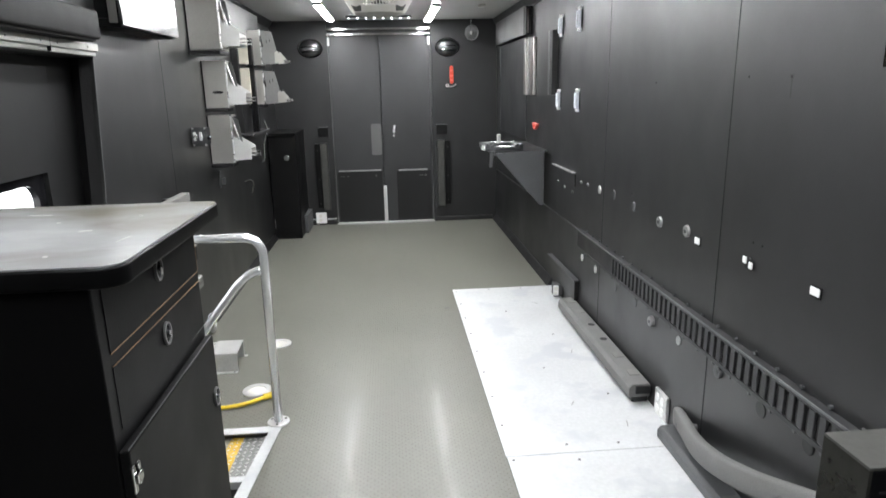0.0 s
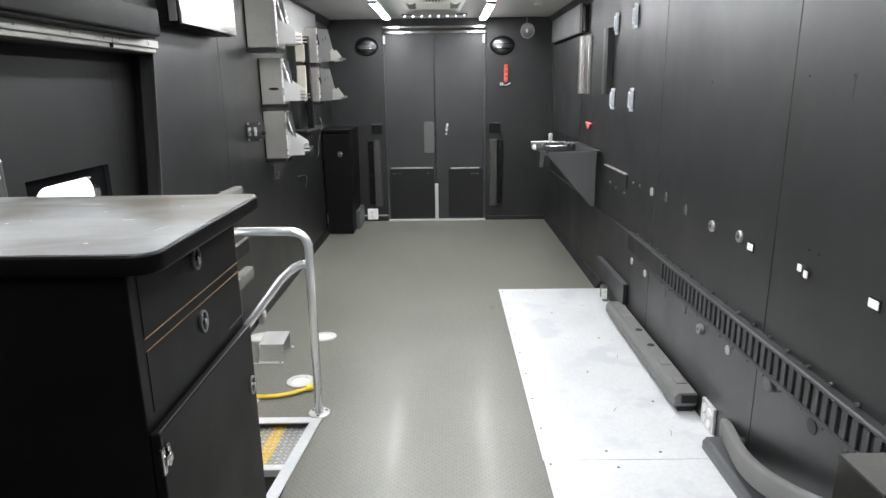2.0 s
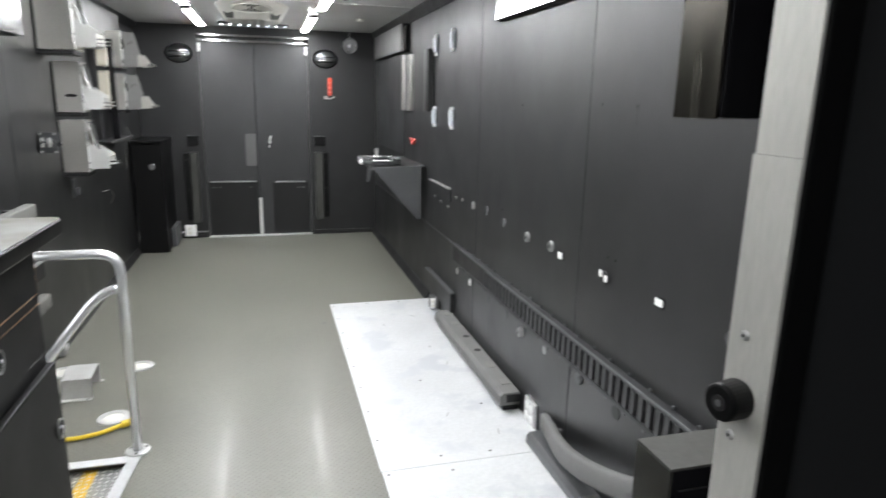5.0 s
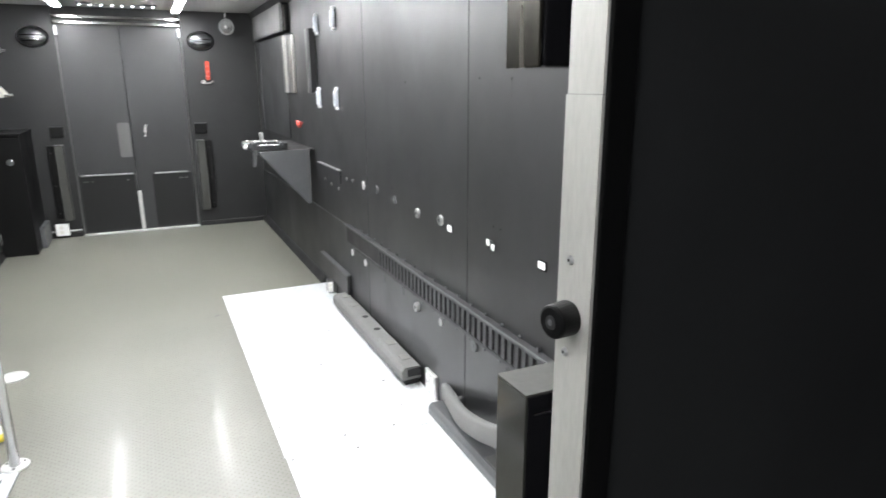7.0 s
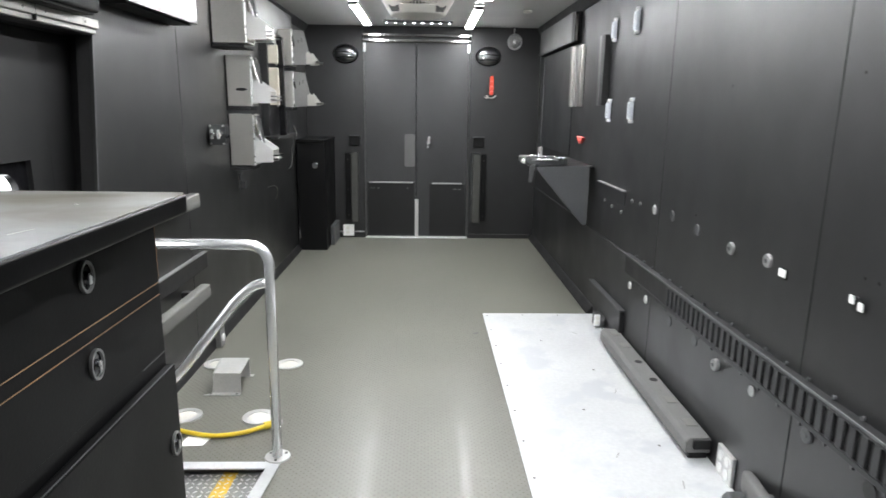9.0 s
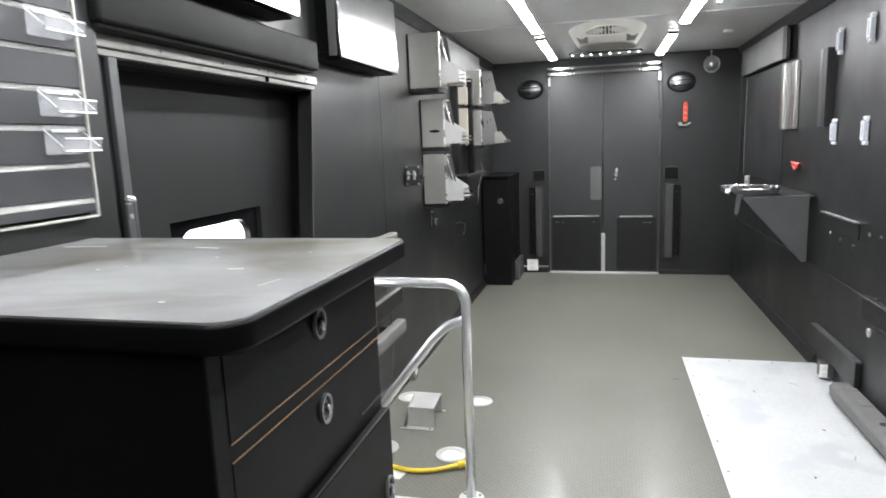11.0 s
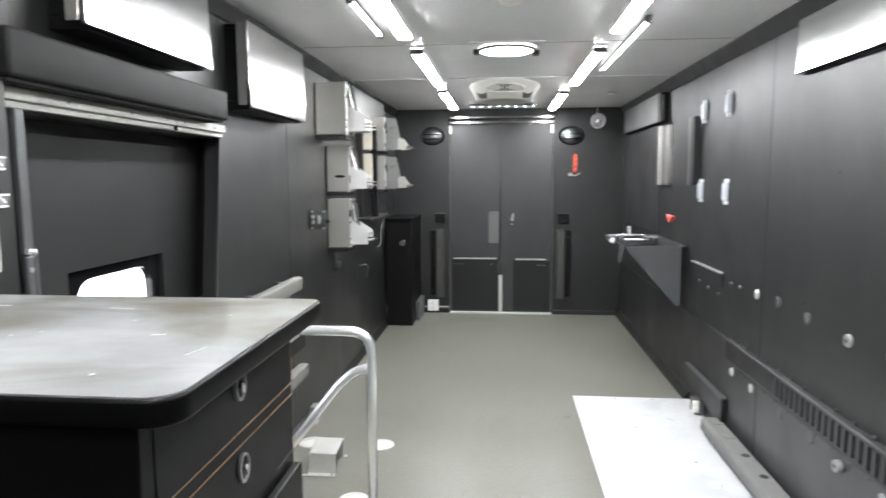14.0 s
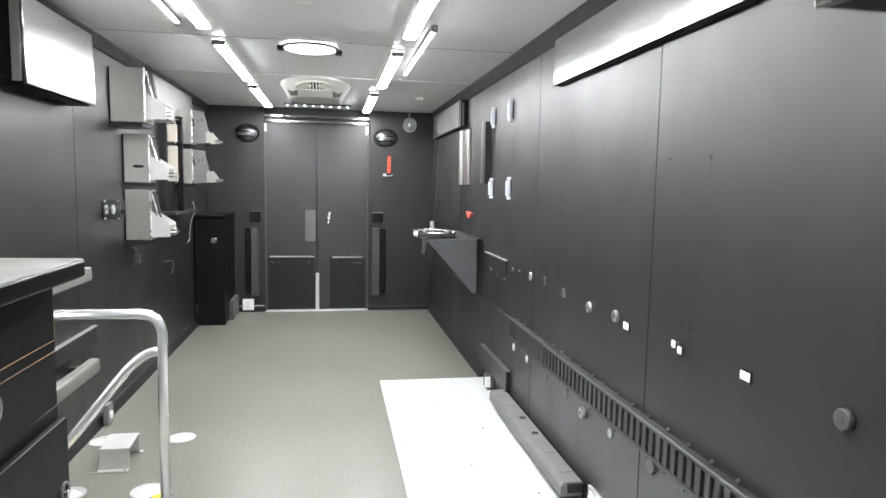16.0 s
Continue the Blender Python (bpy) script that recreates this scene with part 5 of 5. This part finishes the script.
padded_rail(2.72, 3.30, 0.838, 0.905, -1.095, "pale grey padded rail at waist height on the wall")
padded_rail(2.72, 3.36, 0.372, 0.440, -1.095, "pale grey padded rail at knee height on the wall")
t = thing("flap_box", (WEST, 3.3, 0.45), "shallow black wall flap with a bright hinge strip", "flap")
part("flap", box(WEST + 0.0005, 2.95, 0.470, WEST + 0.022, 3.57, 0.552, 0.003), BLACK_TRIM, t)
part("hinge", box(WEST + 0.0005, 2.94, 0.5525, WEST + 0.024, 3.58, 0.558, 0.001), ALU_DULL, t, "bright hinge strip")
t = thing("shelf_ledge", (WEST, 5.0, 0.98), "black ledge with a dull metal edge on the wall", "ledge")
part("ledge", box(WEST + 0.0005, 4.80, 1.085, -1.06, 5.50, 1.10, 0.003), BLACK_TRIM, t)
part("edge", box(-1.0595, 4.80, 1.083, -1.052, 5.50, 1.102, 0.002), DULL_STEEL, t)

# loose white cables on the wall
tagged(part("cable", sweep(curve_points([(WEST + 0.008, 6.02, 1.14), (WEST + 0.03, 6.00, 1.06), (WEST + 0.014, 5.93, 0.98), (WEST + 0.012, 5.87, 0.92), (WEST + 0.02, 5.80, 0.82), (WEST + 0.008, 5.74, 0.79)], 6), 0.0032, seg=6), GREY_PAD, smooth=True), "thin white cable hanging loose on the black wall", "cable")
tagged(part("cable", sweep(curve_points([(WEST + 0.006, 5.02, 0.72), (WEST + 0.03, 5.12, 0.715), (WEST + 0.03, 5.20, 0.67), (WEST + 0.006, 5.22, 0.60)], 6), 0.0032, seg=6), GREY_PAD, smooth=True), "thin white cable end sticking out of the wall", "cable")

# tall black cabinet in the corner
t = thing("corner_cabinet", (-1.04, 6.36, 0), "tall narrow black cabinet with a round chrome lock", "cabinet")
part("body", box(WEST + 0.004, 6.072, 0.0, -0.934, NORTH - 0.004, 1.000, 0.004), BLACK_CAB, t)
part("top", box(WEST + 0.003, 6.045, 1.0005, -0.926, NORTH - 0.003, 1.022, 0.005), BLACK_CAB, t)
d = part("door", box(WEST + 0.012, 6.054, 0.0, -0.932, 6.0715, 0.985, 0.004), BLACK_CAB, t)
part("lock", rod((-1.024, 6.043, 0.79), (-1.024, 6.0535, 0.79), 0.029, seg=20, bevel=0.004), CHROME, d, "round chrome lock")
for x in (-1.06, -1.02, -0.96):
    part("screw", rod((x, 6.20, 1.0225), (x, 6.20, 1.0265), 0.016, seg=12), CHROME, t)
part("pin", box(-1.185, 6.046, 0.11, -1.178, 6.0535, 0.20, 0.002), ALU_DULL, d)
tagged(part("grey_block", box(-0.9335, 6.28, 0.0, -0.895, NORTH - 0.022, 0.185, 0.005), GREY_PLASTIC), "dark grey block beside the black cabinet", "block")

# ---- stair well ----
well = tagged(thing("stairwell", (-0.9, 2.0, -0.2), "step well with diamond plate tread inside a white aluminium border", "stairs"), kind="structure")
part("border", prism([(-0.556, 2.436), (WEST, 2.436), (WEST, 2.390), (-0.604, 2.390)], "z", 0.0004, 0.0055), PLATE, well, "white aluminium border strip")
part("border", prism([(-0.556, 2.4355), (-0.604, 2.3895), (-0.680, 1.62), (-0.632, 1.62)], "z", 0.0004, 0.0055), PLATE, well, "white aluminium border strip")
tread = part("tread", box(WEST - 0.10, 2.128, -0.050, -0.600, 2.424, -0.030, 0.002), DIAMOND, well, "worn diamond plate tread")
lugs = bmesh.new()
for i in range(24):
    for j in range(11):
        x, y = -0.615 - 0.024 * i, 2.142 + 0.0255 * j
        a = 45 if (i + j) % 2 else -45
        m = Matrix.Translation((x, y, -0.0298)) @ Matrix.Rotation(radians(a), 4, "Z") @ Matrix.Diagonal((0.0105, 0.0036, 0.0035, 1))
        bmesh.ops.create_icosphere(lugs, subdivisions=1, radius=1, matrix=m)
tagged(part("tread_lugs", lugs, ALU, tread), kind="stuff")
part("edge_mark", prism([(-0.780, 2.13), (-0.722, 2.13), (-0.712, 2.42), (-0.765, 2.42)], "z", -0.0297, -0.0288), YELLOW_PAINT, tread, "worn yellow paint mark")
part("nosing", box(WEST - 0.10, 2.090, -0.060, -0.605, 2.1275, -0.026, 0.004), PLATE, well, "white aluminium nosing")
part("tread", box(WEST - 0.13, 1.62, -0.225, -0.600, 2.11, -0.205, 0.002), GREY_PLASTIC, well, "dark grey lower tread")
part("riser", box(WEST - 0.10, 2.100, -0.2045, -0.605, 2.112, -0.0605), GREY_PLASTIC, well)
part("edge_mark", prism([(-0.90, 1.75), (-0.85, 1.75), (-0.80, 2.085), (-0.85, 2.085)], "z", -0.2047, -0.2035), YELLOW, well, "yellow edge mark")
part("side", box(-0.599, 1.625, -0.35, -0.590, 2.42, -0.061), BLACK_TRIM, well)
part("side", box(WEST - 0.13, 1.605, -0.35, -0.600, 1.6195, -0.061), BLACK_TRIM, well)
part("base", box(WEST - 0.16, 1.60, -0.37, -0.590, 2.80, -0.351), BLACK_TRIM, well)

# hand rail over the stair well
t = thing("hand_rail", (-0.580, 2.47, 0), "bright satin aluminium tube handrail with a sloping lower rail", "handrail")
top_path = corner_path([(-0.576, 2.470, 0.012), (-0.574, 2.470, 0.836), (WEST + 0.006, 2.470, 0.838)], 0.085, 10)
part("post", sweep(top_path, 0.019, seg=18), RAIL, t, smooth=True)
part("lower_rail", sweep(curve_points([(-0.588, 2.470, 0.697), (-0.625, 2.470, 0.687), (-0.660, 2.470, 0.665), (-0.700, 2.470, 0.628)], 5) + [Vector((-0.90, 2.470, 0.372)), Vector((-1.14, 2.470, 0.112)), Vector((-1.192, 2.470, 0.055))], 0.0185, seg=16), RAIL, t, smooth=True)
part("foot", rod((-0.576, 2.470, 0.0004), (-0.576, 2.470, 0.011), 0.048, seg=28, bevel=0.003), ALU, t)
for a in (30, 150, 270):
    part("screw", rod((-0.576 + 0.034 * math.cos(radians(a)), 2.470 + 0.034 * math.sin(radians(a)), 0.0112), (-0.576 + 0.034 * math.cos(radians(a)), 2.470 + 0.034 * math.sin(radians(a)), 0.0145), 0.006, seg=8), DULL_STEEL, t)

# aluminium foot duct
t = thing("floor_duct", (-0.94, 3.12, 0), "open-ended aluminium sheet duct on the floor", "duct")
part("top_sheet", prism([(-0.993, 3.030), (-0.872, 3.030), (-0.880, 3.216), (-1.014, 3.216)], "z", 0.0970, 0.1005, 0.0008), DUCT, t)
part("front_sheet", prism([(-1.008, 0.003), (-0.874, 0.003), (-0.872, 0.0968), (-0.993, 0.0968)], "y", 3.0300, 3.0335), DUCT, t)
part("back_sheet", prism([(-1.028, 0.003), (-0.882, 0.003), (-0.880, 0.0968), (-1.014, 0.0968)], "y", 3.2120, 3.2155), DUCT, t)
part("side_sheet", prism([(-1.002, 3.034), (-0.998, 3.034), (-1.018, 3.2115), (-1.022, 3.2115)], "z", 0.003, 0.0968), DUCT, t)
part("flange", prism([(-1.040, 3.004), (-0.874, 3.004), (-0.874, 3.030), (-1.008, 3.030)], "z", 0.0004, 0.003), DUCT, t)
part("flange", box(-1.026, 3.216, 0.0004, -0.868, 3.240, 0.003, 0.0008, seg=1), DUCT, t)
for x in (-1.010, -0.890):
    part("screw", rod((x, 3.016, 0.0031), (x, 3.016, 0.0058), 0.0055, seg=8), DULL_STEEL, t)


def floor_ring(x, y):
    t = thing("tie_down_ring", (x, y, 0), "round pale metal tie-down fitting set in the floor", "fitting", "round floor fittings")
    part("collar", ring_prism(oval(x, y, 0.068, 0.068), oval(x, y, 0.044, 0.044), "z", 0.0004, 0.006), ALU, t)
    part("dish", prism(oval(x, y, 0.0435, 0.0435, 24), "z", 0.0006, 0.0028), CREAM, t)
    return t


ring = floor_ring(-0.720, 3.368)
copies(ring, None, [(-0.732, 2.793, 0), (-1.092, 3.370, 0), (-1.046, 2.803, 0)])

# yellow hose with a paper tag
t = thing("yellow_hose", (-0.85, 2.64, 0.0), "short yellow rubber hose with a white paper tag on the floor", "hose")
part("hose", sweep(curve_points([(-1.12, 2.70, 0.013), (-0.985, 2.645, 0.013), (-0.865, 2.615, 0.013), (-0.755, 2.636, 0.015), (-0.668, 2.690, 0.018)], 7), 0.0095, seg=12), YELLOW, t, smooth=True)
part("coupling", rod((-0.680, 2.684, 0.019), (-0.640, 2.704, 0.020), 0.0155, seg=14, bevel=0.002), YELLOW, t)
part("plug", rod((-0.640, 2.704, 0.020), (-0.612, 2.718, 0.021), 0.009, seg=12), ALU_DULL, t, "metal end plug")
part("tag", prism([(-0.985, 2.555), (-0.892, 2.560), (-0.876, 2.622), (-0.975, 2.632)], "z", 0.0006, 0.002), WHITE, t, "white paper tag")

# ---- counter with drawers ----
CT, CB = 1.164, 1.128
t = thing("counter_top", (-0.8, 1.1, CB), "worn grey metal counter top with a black rounded edge", "counter")
outline = [(-1.137, 1.418), (-0.462, 1.418), (-0.448, 1.412), (-0.443, 1.398)]
for i in range(11):
    a = radians(0 - 90 * i / 10)
    outline.append((-0.483 + 0.040 * math.cos(a), 0.896 + 0.040 * math.sin(a)))
for i in range(11):
    a = radians(90 + 90 * i / 10)
    outline.append((-0.740 + 0.147 * math.cos(a), 0.709 + 0.147 * math.sin(a)))
outline += [(-0.887, -0.40), (-1.137, -0.40)]
part("edge", bullnose(outline, CB, CT - 0.002, 0.006), BAND, t, "black rounded edge band", smooth=True)
part("surface", prism(inset(outline, 0.0035), "z", CT - 0.0035, CT - 0.0002, 0.0006), COUNTER, t, "scratched grey metal surface")
for x, y, l, w, a in ((-0.610, 1.122, 0.022, 0.005, 14), (-1.045, 1.305, 0.085, 0.007, 6), (-0.510, 1.04, 0.040, 0.0015, 76), (-0.78, 1.30, 0.050, 0.004, -8)):
    b = bmesh.new()
    bmesh.ops.create_cube(b, size=1, matrix=Matrix.Translation((x, y, CT)) @ Matrix.Rotation(radians(a), 4, "Z") @ Matrix.Diagonal((l, w, 0.0008, 1)))
    part("scratch", b, WORN, t, "pale scratch")
for x, y, r in ((-0.585, 0.93, 0.004), (-0.83, 1.10, 0.003), (-0.80, 1.125, 0.002), (-0.70, 1.21, 0.003), (-0.56, 1.26, 0.003)):
    part("speck", rod((x, y, CT - 0.0004), (x, y, CT + 0.0005), r, seg=8), WORN, t, "small bare speck")

t = thing("drawer_cabinet", (-0.84, 1.15, 0), "black drawer cabinet with chrome ring latches", "cabinet")
part("body", box(-1.137, 0.889, 0.0, -0.5068, 1.408, CB - 0.0005, 0.003), BLACK_CAB, t)
d1 = part("drawer", box(-0.5066, 0.920, 1.0004, -0.5055, 1.402, CB - 0.006, 0.0004), BLACK_CAB, t)
d2 = part("drawer", box(-0.5066, 0.920, 0.866, -0.5055, 1.402, 0.9760, 0.0004), BLACK_CAB, t)
part("raw_edge", box(-0.5066, 0.921, 0.9986, -0.5053, 1.402, 1.0002, 0.0004, seg=1), WOOD_EDGE, d1, "raw orange wood edge")
part("raw_edge", box(-0.5066, 0.921, 0.9762, -0.5053, 1.402, 0.9776, 0.0004, seg=1), WOOD_EDGE, d2, "raw orange wood edge")
part("raw_edge", box(-0.5066, 1.4022, 1.004, -0.5053, 1.4036, CB - 0.008, 0.0004, seg=1), WOOD_EDGE, d1, "raw orange wood edge")
part("raw_edge", box(-0.5066, 1.31, 0.8640, -0.5053, 1.402, 0.8658, 0.0004, seg=1), GREY_PLASTIC, d2)
door = part("door", box(-0.5064, 0.893, 0.12, -0.4890, 1.405, 0.838, 0.003), BLACK_CAB, t)
part("worn_edge", box(-0.4925, 0.896, 0.8382, -0.4900, 1.403, 0.8393, 0.0003, seg=1), GREY_METAL, door, "worn grey top edge")


def ring_latch(x, y, z, parent):
    l = part("latch", ring_prism(oval(y, z, 0.0190, 0.0240, 28), oval(y, z, 0.0152, 0.0200, 28), "x", x + 0.0004, x + 0.0055), ALU_DULL, parent, "bright oval ring latch")
    part("dish", prism(oval(y, z, 0.0150, 0.0198, 24), "x", x + 0.0004, x + 0.0018), BLACK_GLOSS, l)
    part("cup", rod((x + 0.0019, y + 0.001, z - 0.001), (x + 0.0068, y + 0.001, z - 0.001), 0.0095, 0.0070, 18, 0.001), DARK_CHROME, l)
    part("pull", box(x + 0.0070, y - 0.003, z - 0.011, x + 0.0095, y + 0.004, z + 0.006, 0.001), BRIGHT, l)


ring_latch(-0.5055, 1.160, 1.075, d1)
ring_latch(-0.5055, 1.162, 0.940, d2)
ring_latch(-0.4890, 1.374, 0.690, door)
hg = part("hinge", box(-0.4878, 0.880, 0.765, -0.4815, 0.892, 0.815, 0.002), CHROME, door, "chrome latch")
part("bar", box(-0.4814, 0.883, 0.782, -0.4760, 0.906, 0.798, 0.002), CHROME, hg)
part("bar", box(-0.4878, 0.902, 0.770, -0.4815, 0.912, 0.812, 0.002), CHROME, hg)

t = thing("side_cabinet", (-1.0, 0.2, 0), "plain black cabinet under the narrow end of the counter", "cabinet")
part("body", box(-1.137, -0.40, 0.08, -0.945, 0.885, CB - 0.0005, 0.003), BLACK_CAB, t)
part("kick_board", box(-1.137, -0.40, 0.0, -0.965, 0.885, 0.0795), BLACK_TRIM, t)
for y in (-0.395, 0.246):
    part("door", box(-0.9445, y, 0.09, -0.930, y + 0.634, CB - 0.008, 0.002), BLACK_CAB, t)

# ---- slat wall with acrylic holders ----
t = thing("slat_wall", (-1.125, 0.6, 1.215), "grey slat wall board with pale aluminium grooves", "slat wall")
z = 1.218
marks = [1.2445 + 0.0722 * i for i in range(11)]
edges = [1.214] + marks + [1.2445 + 0.0722 * 11]
part("backing", box(-1.1375, -0.60, 1.214, -1.128, 1.412, 2.03), DARK_HOLE, t)
for a, b in zip(edges, edges[1:]):
    part("slat", box(-1.1278, -0.60, a + 0.0060, -1.110, 1.410, b - 0.0060, 0.0012, seg=1), SLAT, t)
for zz in marks:
    part("groove_rail", prism([(-1.1278, zz - 0.0058), (-1.1105, zz - 0.0058), (-1.1092, zz - 0.003), (-1.1150, zz + 0.0025), (-1.1165, zz + 0.0058), (-1.1278, zz + 0.0058)], "y", -0.60, 1.4095), ALU, t, "pale aluminium groove insert")
part("edge_strip", box(-1.1375, 1.4125, 1.210, -1.1075, 1.4185, 2.035, 0.0015), EDGE, t, "pale grey edge strip")
part("edge_strip", box(-1.1375, -0.60, 1.2085, -1.1075, 1.412, 1.2138, 0.0015), EDGE, t, "pale grey edge strip")


def acrylic_holder():
    y, z = 1.348, 1.389
    t = thing("acrylic_holder", (-1.11, y, z), "small clear acrylic holder hooked on the slat wall", "holder", "clear holders on the slat wall")
    part("back", box(-1.1095, y - 0.040, z - 0.052, -1.1070, y + 0.040, z + 0.004, 0.0008, seg=1), ACRYLIC, t)
    part("label_pad", box(-1.1066, y - 0.026, z - 0.009, -1.1052, y + 0.036, z - 0.003, 0.0005, seg=1), WHITE, t, "white label strip")
    part("shelf", prism([(-1.1068, z - 0.050), (-1.1068, z - 0.047), (-1.064, z - 0.040), (-1.060, z - 0.022), (-1.057, z - 0.022), (-1.062, z - 0.044)], "y", y - 0.044, y + 0.044), ACRYLIC, t)
    part("cheek", prism([(-1.1068, z - 0.046), (-1.066, z - 0.039), (-1.1068, z - 0.005)], "y", y - 0.044, y - 0.041), ACRYLIC, t)
    part("cheek", prism([(-1.1068, z - 0.046), (-1.066, z - 0.039), (-1.1068, z - 0.005)], "y", y + 0.041, y + 0.044), ACRYLIC, t)
    # opaque white strips paint the glints along the clear edges
    part("front_glint", box(-1.0600, y - 0.044, z - 0.0235, -1.0568, y + 0.044, z - 0.0205), WHITE, t, "white strip painting the glint on a clear edge")
    part("front_glint", box(-1.0635, y - 0.044, z - 0.0465, -1.0605, y + 0.044, z - 0.0430), WHITE, t, "white strip painting the glint on a clear edge")
    for s in (-1, 1):
        part("side_glint", sweep([(-1.1066, y + s * 0.0445, z - 0.0035), (-1.066, y + s * 0.0445, z - 0.037)], 0.0014, 0.0014, 6), WHITE, t, "white strip painting the glint on a clear edge")
    return t


hold = acrylic_holder()
copies(hold, None, [(-1.11, 1.346, 1.461), (-1.11, 1.342, 1.606), (-1.11, 1.250, 1.750), (-1.11, 0.92, 1.461), (-1.11, 0.92, 1.389)])

# ---- by the camera: sliding door edge and the bulkhead with its opening ----
t = tagged(thing("door_3", (0.65, 0.215, 0), "open black sliding door with an aluminium edge and a black seal", "door"), kind="structure")
DE = 0.2715           # the door's free edge
part("door_leaf", box(DE + 0.0270, 0.2000, 0.0, EAST - 0.012, 0.2320, 2.06, 0.003), BLACK_DOOR, t)
part("core", box(DE + 0.0028, 0.2005, 0.0, DE + 0.0265, 0.2310, 2.06, 0.002), BLACK_TRIM, t)
part("edge_strip", box(DE, 0.1965, 0.0, DE + 0.0025, 0.2340, 1.3965), EDGE, t, "plain aluminium door edge")
part("edge_strip", box(DE + 0.0004, 0.1965, 1.3968, DE + 0.0025, 0.2325, 2.06), EDGE, t, "plain aluminium door edge")
part("seal", box(DE + 0.0030, 0.1950, 0.0, DE + 0.0265, 0.2002, 2.06, 0.002), BLACK_CAB, t, "black rubber seal")
k = part("bumper", rod((DE - 0.0180, 0.2150, 1.2437), (DE - 0.0002, 0.2180, 1.2437), 0.0122, 0.0130, 32, 0.002), BLACK_CAB, t, "round black rubber bumper")
part("hub", rod((DE - 0.0186, 0.2149, 1.2437), (DE - 0.0178, 0.2150, 1.2437), 0.0052, seg=16), BLACK_TRIM, k)
part("hub_screw", rod((DE - 0.0190, 0.2149, 1.2437), (DE - 0.0185, 0.2149, 1.2437), 0.0024, seg=8), GREY_PLASTIC, k)
for y, z in ((0.2200, 1.2850), (0.2215, 1.2160)):
    sc = part("screw", rod((DE - 0.0018, y, z), (DE - 0.0001, y, z), 0.0026, 0.0036, 14), ALU_DULL, t)
    part("slot", rod((DE - 0.0021, y, z), (DE - 0.0017, y, z), 0.0012, seg=6), DARK_HOLE, sc)
t = tagged(thing("bulkhead", (0.70, 0.30, 0), "black partition with a wide opening at eye height", "partition"), kind="structure")
part("lower_panel", box(0.2905, 0.296, 0.0, EAST - 0.011, 0.345, 1.1385, 0.001), BLACK_GLOSS, t)
part("cap", box(0.288, 0.2965, 1.1387, EAST - 0.011, 0.345, 1.1410), BULK, t, "dull grey top edge")
part("end_plate", box(0.288, 0.2965, 0.0, 0.2903, 0.345, 1.1385), BULK_END, t, "glossy dark grey end plate")
part("top_seam", box(0.297, 0.2952, 1.120, EAST - 0.02, 0.2962, 1.1213), BLACK_TRIM, t)
part("upper_panel", box(0.2880, 0.2880, 1.4155, EAST - 0.011, 0.3390, TOP - 0.002, 0.003), BLACK_GLOSS, t)
part("end_plate", box(0.2850, 0.2895, 1.4150, 0.2878, 0.3375, TOP - 0.003, 0.001), OLIVE_STEEL, t, "dark brushed steel end plate")
tagged(part("floor_mark", prism([(0.272, 3.835), (0.296, 3.838), (0.310, 3.850), (0.300, 3.862), (0.278, 3.852)], "z", 0.0003, 0.0008), GREY_PLASTIC), "small dark scuff on the grey floor", "stain")
